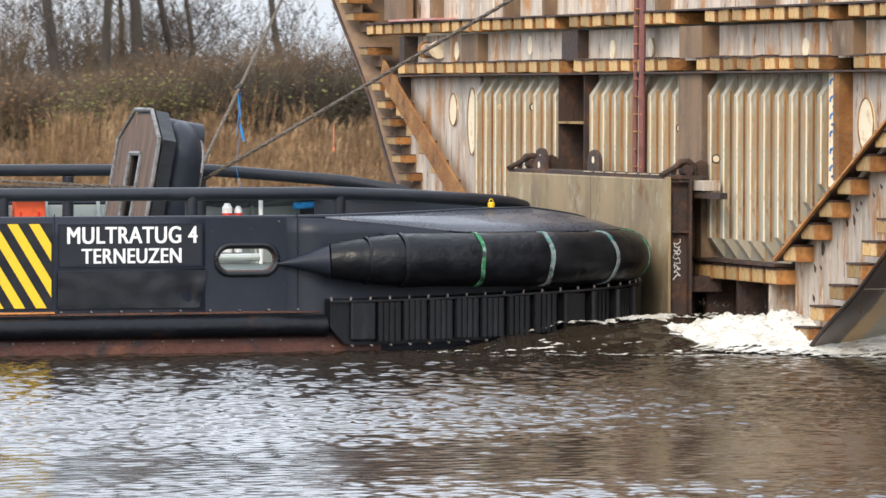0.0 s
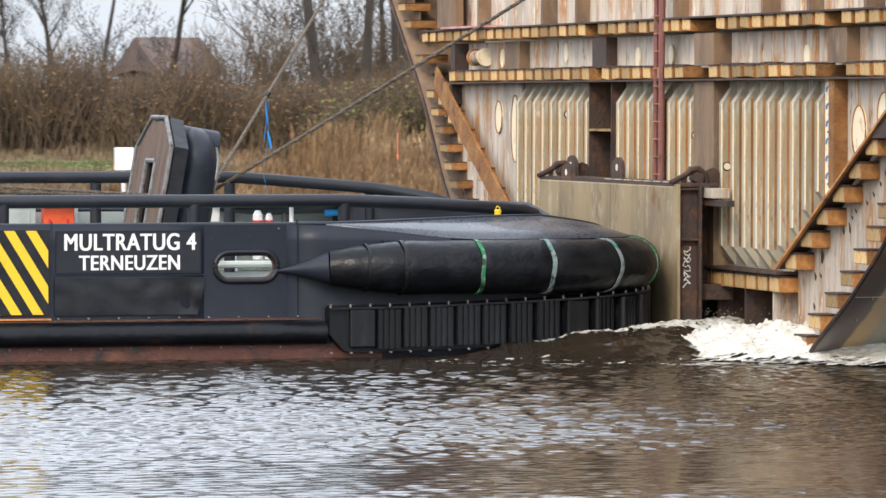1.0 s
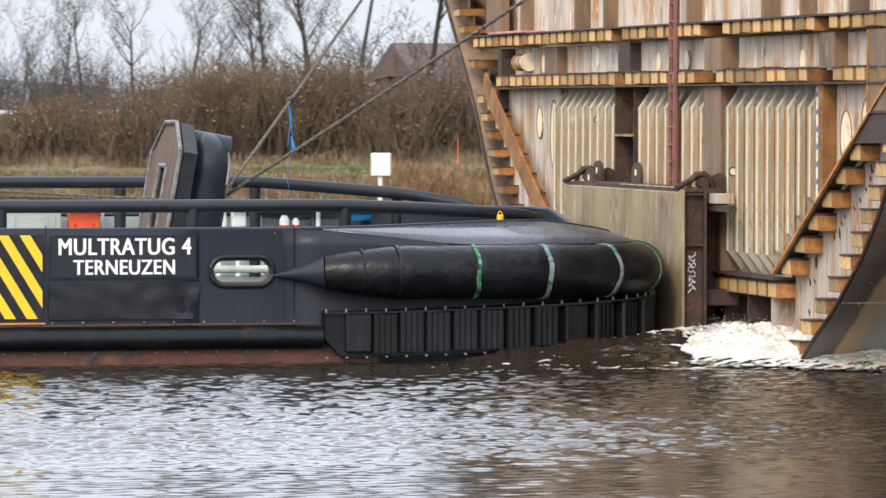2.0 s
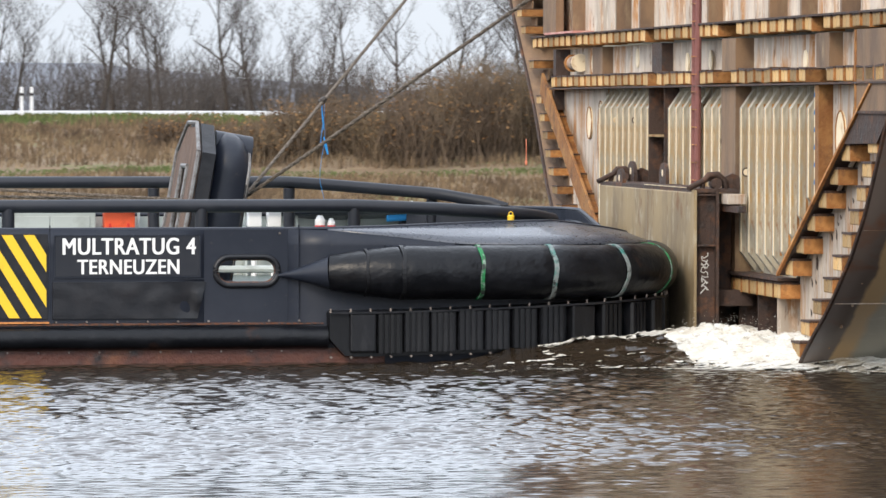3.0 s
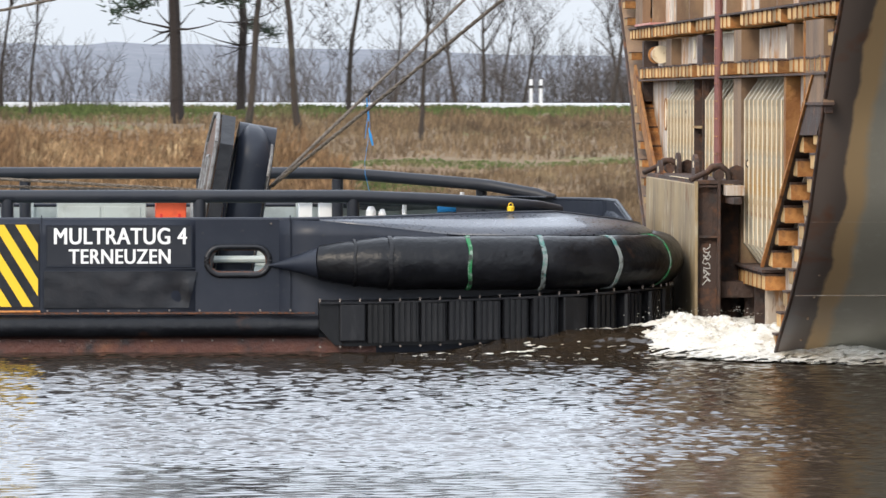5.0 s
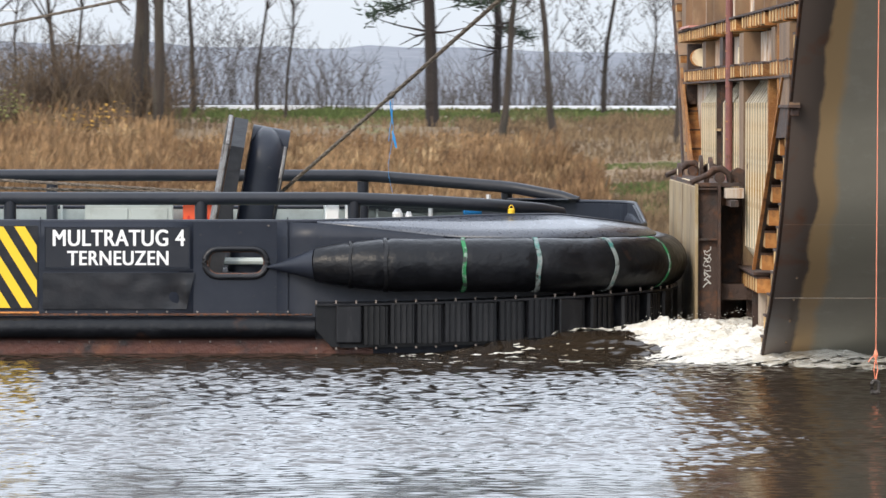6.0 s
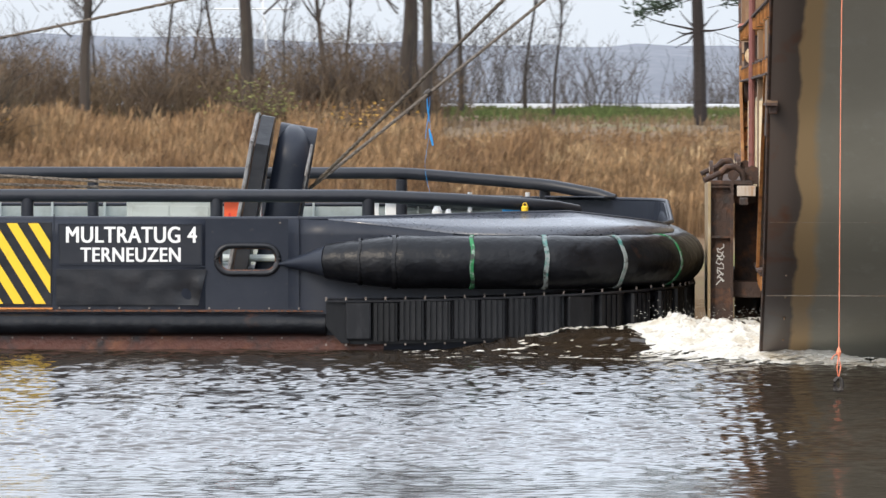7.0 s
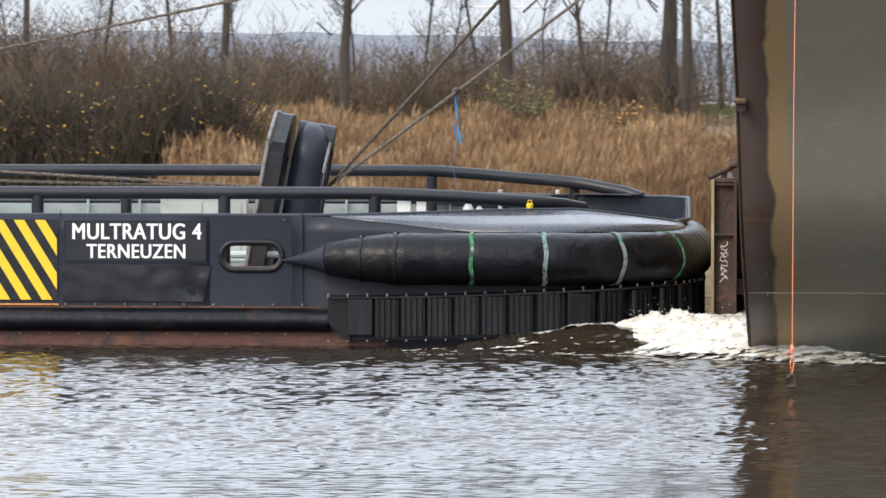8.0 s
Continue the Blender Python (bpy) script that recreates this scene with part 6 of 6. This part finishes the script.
def build_pad(ship):
    """The pushing board at the cut end, on rusty beams, with lifting lugs."""
    pd = part("push_board", boxed((-0.80, 0.86, 0.35), (-0.50, 8.75, 2.60), 0.02), PADMAT, ship, "big pale weathered pushing board")
    for y in (4.4,):
        part("joint", boxed((-0.806, y, 0.37), (-0.795, y + 0.02, 2.59)), BROWNCOL, pd)
    part("top_rail", boxed((-0.78, 0.7, 2.60), (-0.10, 8.8, 2.66)), DARKRUST, pd)
    for i in range(7):
        part("weld_mark", boxed((-0.79, 1.2 + i * 0.55, 2.663), (-0.74, 1.5 + i * 0.55, 2.67)), GLEAM, pd)
    # near-end channel beam with chalk scrawl
    eb = part("end_beam", boxed((-0.78, 0.80, 0.34), (-0.42, 0.84, 2.62)), DARKRUST, ship, "rusty channel beam at the board's end")
    for x in (-0.80, -0.44):
        part("flange", boxed((x, 0.66, 0.34), (x + 0.045, 0.86, 2.64)), DARKRUST if x > -0.6 else PADMAT, eb)
    for z in (1.75, 2.55):
        part("stiffener", boxed((-0.78, 0.68, z), (-0.42, 0.82, z + 0.03)), DARKRUST, eb)
    for z0, h in ((1.52, 0.20), (1.34, 0.26), (1.12, 0.18)):
        loop = [(-0.60 + 0.055 * math.sin(k * 0.9 + z0 * 5) + 0.012 * math.sin(k * 2.3), 0.795, z0 + h * (0.5 - k / 13) + 0.03 * math.cos(k * 1.7)) for k in range(14)]
        part("chalk_mark", tube(bmesh.new(), loop, 0.009, 4), CHALK, eb)
    part("second_beam", boxed((-0.36, 1.60, 0.30), (0.0, 1.80, 2.55)), DARKRUST, ship, "dark beam behind the board")
    part("cross_beam", boxed((-0.45, 0.9, 2.30), (-0.05, 8.6, 2.55)), DARKRUST, ship)
    part("cross_beam", boxed((-0.45, 0.9, 0.80), (0.2, 8.6, 1.05)), DARKRUST, ship)
    part("bracket", boxed((-0.34, 0.3, 2.42), (-0.05, 0.95, 2.58), 0.01), PALE, ship)
    part("outrigger", boxed((-0.30, -0.35, 2.30), (-0.18, 0.95, 2.40)), DARKRUST, ship)
    # lugs
    def lug(y, x, r, z):
        pts = [(-r, 0), (-r, r * 0.9)] + [(r * math.cos(a), r * 0.9 + r * math.sin(a)) for a in [math.pi - k * math.pi / 8 for k in range(1, 8)]] + [(r, r * 0.9), (r, 0)]
        lg = part("lifting_lug", prism([(y + a, z + b * 0.66) for a, b in pts], "x", x - 0.03, x + 0.03), DARKRUST, ship, "rusty lifting lug with an eye")
        part("eye", tubed([(x - 0.036, y, z + r * 0.68), (x + 0.036, y, z + r * 0.68)], r * 0.2, 10), GLEAM, lg)
    lug(8.55, -0.26, 0.30, 2.64)
    lug(5.75, -0.26, 0.30, 2.64)
    lug(7.3, -0.70, 0.28, 2.55)
    # bent arms with sheaves at both ends of the board
    for y, sgn in ((0.95, 1), (8.7, -1)):
        ar = part("hinge_arm", tubed([(-0.62, y, 2.60), (-0.60, y, 2.76), (-0.50, y, 2.87), (-0.36, y, 2.88), (-0.26, y, 2.80), (-0.23, y, 2.62)], [0.04, 0.05, 0.055, 0.055, 0.05, 0.04], 12), DARKRUST, ship, "dark rounded hinge arm", smooth=True)
        part("sheave", tubed([(-0.40, y - 0.13, 2.74), (-0.40, y + 0.13, 2.74)], 0.085, 14), DARKRUST, ar)
        part("pin", tubed([(-0.86, y - 0.12, 2.66), (-0.42, y + 0.05, 2.86)], 0.045, 10), DARKRUST, ar)
        prof = [(-0.24, 2.6), (-0.25, 2.74), (-0.20, 2.85), (-0.10, 2.90), (0.0, 2.86), (0.06, 2.74), (0.06, 2.6)]
        part("hinge_plate", prism(prof, "y", y + 0.1 * sgn, y + 0.2 * sgn), DARKRUST, ship)


hull_section = build_hull()


def build_heaving_line():
    hl = thing("heaving_line", "orange heaving line with a shackle hanging beside the hull", "line")
    x, y = 11.10, -12.6
    part("cord", tubed([(x + 0.05, y + 0.1, 9.0), (x, y, 4.0), (x - 0.01, y, 0.62)], 0.0065, 6), ORANGELINE, hl)
    part("knot", tubed([(x - 0.01, y, 0.66), (x - 0.01, y, 0.60), (x - 0.01, y, 0.54)], [0.015, 0.034, 0.015], 8), ORANGELINE, hl)
    for dx in (-0.025, 0.025):
        part("loop", tubed([(x - 0.01, y, 0.56), (x - 0.01 + dx, y, 0.4), (x - 0.015, y, 0.24)], 0.008, 5), ORANGELINE, hl)
    part("loose_end", tubed([(x - 0.01, y, 0.6), (x - 0.08, y, 0.55), (x - 0.11, y, 0.50)], 0.008, 5), ORANGELINE, hl)
    ring = [(x - 0.015 + 0.05 * math.cos(a * 0.5236), y, 0.17 + 0.085 * math.sin(a * 0.5236)) for a in range(13)]
    part("shackle", tube(bmesh.new(), ring, 0.028, 8), IRON, hl, "dark iron shackle")
    part("pin", tubed([(x - 0.08, y, 0.10), (x + 0.05, y, 0.10)], 0.028, 8), IRON, hl)
    return hl


heaving_line = build_heaving_line()


def build_far_line():
    """A second line, off the hull's far side."""
    hl = thing("heaving_line", "thin red-orange line hanging off the hull's far side", "line")
    part("cord", tubed([(12.85, 24.4, 9.0), (12.8, 24.4, 5.0), (12.8, 24.4, 3.3)], 0.003, 6), ROPE, hl)
    part("red_end", tubed([(12.8, 24.4, 3.3), (12.8, 24.4, 2.85)], 0.010, 6), ORANGELINE, hl)
    part("knot", tubed([(12.8, 24.4, 2.87), (12.8, 24.4, 2.82), (12.8, 24.4, 2.76)], [0.015, 0.03, 0.015], 6), ORANGELINE, hl)
    return hl


far_line = build_far_line()


# ------------------------------------------------------------------ broken water between the tug and the hull
def spray(rnd, spread, n, size):
    bm = bmesh.new()
    for _ in range(n):
        p = Vector((rnd.gauss(0, spread[0]), rnd.gauss(0, spread[1]), abs(rnd.gauss(0, spread[2]))))
        r = size * rnd.uniform(0.35, 1.2)
        bmesh.ops.create_icosphere(bm, subdivisions=1, radius=r, matrix=Matrix.Translation(p) @ Matrix.Rotation(rnd.uniform(-0.5, 0.5), 4, "Y") @ Matrix.Diagonal((rnd.uniform(1.2, 2.6), 1.0, 0.6, 1)))
    return bm


# lines of raised water: x, y, height, half-width
BOW_WAVE = [(6.0, -0.7, 0.05, 0.5), (7.4, -0.7, 0.30, 1.1), (9.0, -0.6, 0.50, 1.3), (9.8, -0.1, 0.50, 1.3), (10.6, 0.6, 0.50, 1.2), (11.6, 1.2, 0.46, 1.2), (13.0, 1.2, 0.40, 1.0)]
MOUND = [(8.8, -0.5, 0.20, 0.25), (9.4, -0.7, 0.48, 0.50), (9.95, -0.9, 0.70, 0.8), (10.5, -1.6, 0.62, 1.0), (11.1, -2.7, 0.44, 0.95), (11.7, -3.8, 0.25, 0.6), (12.6, -4.7, 0.10, 0.3), (13.8, -5.3, 0.05, 0.15)]
BACKWASH = [(9.0, 0.2, 0.40, 0.45), (9.7, 0.8, 0.50, 0.6), (10.3, 1.8, 0.48, 0.7), (10.9, 3.2, 0.40, 0.7)]
TAIL = [(11.0, -3.3, 0.14, 0.34), (12.0, -4.7, 0.09, 0.20), (13.4, -5.3, 0.06, 0.12), (16.0, -5.9, 0.04, 0.07)]


def ridge(line, x, y, sharp=1.3):
    """Height of the raised water along a line, and the distance from it in half-widths."""
    best, near = 0.0, 99.0
    for (xa, ya, ha, wa), (xb, yb, hb, wb) in zip(line, line[1:]):
        dx, dy = xb - xa, yb - ya
        f = min(1, max(0, ((x - xa) * dx + (y - ya) * dy) / (dx * dx + dy * dy)))
        d = math.hypot(x - xa - f * dx, y - ya - f * dy) / (wa + f * (wb - wa))
        best = max(best, (ha + f * (hb - ha)) * math.exp(-d * d * sharp))
        near = min(near, d)
    return best, near


def swell_height(x, y):
    h = ridge(BOW_WAVE, x, y)[0]
    return h * (0.92 + 0.16 * noise.noise((x * 1.3, y * 1.3, 4.0))) + 0.026 * noise.noise((x * 2.6, y * 4.2, 1.0)) + 0.026 * noise.noise((x * 5.0, y * 8.0, 2.0)) - 0.012


def torn_sheet(x0, x1, y0, y1, step, height):
    """A sheet over the rectangle; where height gives None it is open."""
    nx, ny = int((x1 - x0) / step), int((y1 - y0) / step)
    cx, cy = (x0 + x1) / 2, (y0 + y1) / 2
    bm = bmesh.new()
    vs = {}
    for i in range(nx + 1):
        for j in range(ny + 1):
            x, y = x0 + i * step, y0 + j * step
            z = height(x, y)
            if z is not None:
                jit = 0.5 * step * noise.noise((x * 13, y * 13, 0))
                vs[i, j] = bm.verts.new((x - cx + jit, y - cy - jit, z))
    for i in range(nx):
        for j in range(ny):
            q = [vs.get(k) for k in ((i, j), (i + 1, j), (i + 1, j + 1), (i, j + 1))]
            if all(q):
                bm.faces.new(q)
    return bm, (cx, cy, 0.0)


def crest_foam(seed):
    def height(x, y):
        p = Vector((x + seed * 5.1, y, seed * 2.3))
        d = ridge(BOW_WAVE, x, y - 0.12)[1] * 0.8
        width = (0.045 + 0.21 * min(1, max(0, (x - 7.2) / 2.5)) + 0.22 * min(1, max(0, (x - 9.5) / 0.8))) * (1 + 0.9 * noise.noise(p * 1.8))
        if x < 7.3 or d > width or noise.noise(p * 5) + 0.6 * noise.noise(p * 13) < -0.28 + 0.5 * d / max(width, 0.01) - 0.3:
            return None
        return swell_height(x, y) + 0.008 + 0.07 * (1 - d / max(width, 0.01)) * abs(noise.noise(p * 4)) + 0.03 * noise.noise(p * 10) + 0.015 * noise.noise(p * 23)
    return height


def mound_foam(seed, line, gain, low):
    def height(x, y):
        p = Vector((x + seed * 7.3, y + seed * 3.1, seed * 1.7))
        h, d = ridge(line, x, y)
        r = Vector((x * 0.80 - y * 0.60, (x * 0.60 + y * 0.80) * 2.2, seed))     # streaks run down the slope
        z = h * gain * (0.80 + 0.40 * noise.noise(p * 1.1) + 0.20 * noise.noise(r * 1.6) + 0.16 * noise.noise(r * 4.0) + 0.10 * noise.noise(r * 9.0) + 0.06 * noise.noise(p * 24))
        lace = noise.noise(Vector((x * 3.5, y * 7, seed))) + 0.6 * noise.noise(Vector((x * 11, y * 18, seed)))
        if z < 0.02 or (z < low and lace < 0.12 - 0.6 * z / low):
            return None
        return z
    return height


def flecks(seed):
    def height(x, y):
        lace = noise.noise((x * 1.7, y * 5.0, seed)) + 0.5 * noise.noise((x * 6, y * 15, seed))
        patch = noise.noise((x * 0.5, y * 0.8, seed + 9.0))
        if lace < 0.36 - 0.35 * patch + 0.10 * abs(y + 1.6) + 0.4 * smooth01(10.2, 11.2, x):
            return None
        return max(0, swell_height(x, y)) + 0.022 + 0.006 * noise.noise((x * 20, y * 20, 0))
    return height


def build_foam():
    """Pieces of white water: object, place, phase, pace, how far it drifts along the tug."""
    rnd = random.Random(6)
    out = []
    tag = ("foam", "white water at the bow", "stuff")
    bm, c = torn_sheet(5.0, 14.0, -3.4, 3.0, 0.06, swell_height)
    bw = tagged(part("bow_wave", bm, WATER, smooth=True), "smooth brown bow wave rising against the tug's fender", "wave", "white water at the bow", "stuff")
    out.append((bw, c, 0.0, 0.0, 0.0))
    for seed in (1, 2):
        bm, c = torn_sheet(7.2, 12.6, -1.3, 1.7, 0.026, crest_foam(seed))
        out.append((tagged(part("foam", bm, FOAM, smooth=True), "thin line of foam along the bow wave's crest", *tag), c, rnd.uniform(0, 6.28), 1.3, 0.0))
    for seed, g, drift in ((3, 1.0, 0.15), (4, 0.9, 0.8), (5, 0.8, 0.4), (6, 0.85, 1.25)):
        bm, c = torn_sheet(8.3, 13.2, -5.0, 0.8, 0.028, mound_foam(seed, MOUND, g, 0.12))
        out.append((tagged(part("foam", bm, FOAM, smooth=True), "churned cream-white water at the hull's edge", *tag), c, rnd.uniform(0, 6.28), rnd.uniform(1.2, 2.2), drift))
    bm, c = torn_sheet(8.4, 11.8, -0.5, 4.2, 0.03, mound_foam(9, BACKWASH, 0.9, 0.14))
    out.append((tagged(part("foam", bm, FOAM, smooth=True), "foaming backwash between the fender and the board", *tag), c, rnd.uniform(0, 6.28), 1.4, 0.0))
    bm, c = torn_sheet(10.6, 16.4, -6.4, -2.6, 0.03, mound_foam(7, TAIL, 0.55, 0.03))
    out.append((tagged(part("foam", bm, FOAM, smooth=True), "thin tail of foam along the hull's side", *tag), c, rnd.uniform(0, 6.28), 1.2, 0.0))
    for seed, x0, x1, y0, y1 in ((1, 5.2, 10.4, -4.2, -0.9), (2, 9.0, 14.0, -7.5, -2.5)):
        bm, c = torn_sheet(x0, x1, y0, y1, 0.022, flecks(seed))
        out.append((tagged(part("foam", bm, FOAM, smooth=True), "flecks of foam floating on dark water", *tag), c, rnd.uniform(0, 6.28), 0.7, 0.0))
    for c, sp, n, s, drift in (((10.1, -1.0, 0.52), (0.5, 0.5, 0.10), 160, 0.007, 1), ((10.9, -2.3, 0.34), (0.4, 0.6, 0.09), 110, 0.007, 1), ((11.2, 0.9, 0.55), (0.5, 0.3, 0.05), 60, 0.007, 0)):
        f = tagged(part("spray", spray(rnd, sp, n, s), FOAM), "scattered drops of spray over the white water", "spray", "white water at the bow", "stuff")
        out.append((f, c, rnd.uniform(0, 6.28), 1.8, drift))
    return out


foam = build_foam()


# ------------------------------------------------------------------ what moves
def motions():
    times = [0, 1, 2, 3, 4, 5, 6, 7, 8]
    rows = [(t, tug_pose(t)) for t in times]
    walk(tug, rows)
    for r in ropes:
        walk(r, rows)
    walk(heaving_line, rows)
    set_on = pose(10.9, 0, 0, 0, 0, -3.0)
    walk(hull_section, [(t, tug_pose(t) @ set_on) for t in times])
    walk(far_line, rows)
    # the white water sways, and its mound creeps back along the bow
    for f, (x, y, z), ph, sp, drift in foam:
        fr = []
        sway = min(1.0, sp)
        for k in range(33):
            t = k * 0.25
            u = min(1, max(0, (t - 0.3) / 3.6))
            back = drift * (1.15 * (1 - u * u * (3 - 2 * u)) - 0.2 * u - 0.25 * max(0, t - 4) / 4)
            fr.append((t, tug_pose(t) @ pose(x + back + sway * 0.10 * math.sin(sp * 1.3 * t + ph), y - 1.25 * max(0, back) + sway * 0.08 * math.cos(sp * t + ph), z + sway * 0.02 * math.sin(sp * 2.2 * t + 2 * ph), sway * 1.2 * math.sin(sp * t + ph), sway * 1.0 * math.cos(1.4 * sp * t), sway * 3 * math.sin(0.8 * sp * t + ph))))
        walk(f, fr)
    # the car drives along the road, its wheels turn
    speed = 18.5
    wheels = [c for c in car.children if c.name.startswith("wheel")]
    base = [w.matrix_basis.copy() for w in wheels]
    walk(car, [(t, pose(23.0 + speed * (t - 3.5), 146.0, 3.67)) for t in (0, 2, 4, 6, 8)])
    for w, m in zip(wheels, base):
        walk(w, [(k / 30, m @ pose(0, 0, 0, 0, 80.0 * k, 0)) for k in range(0, 241)])


motions()
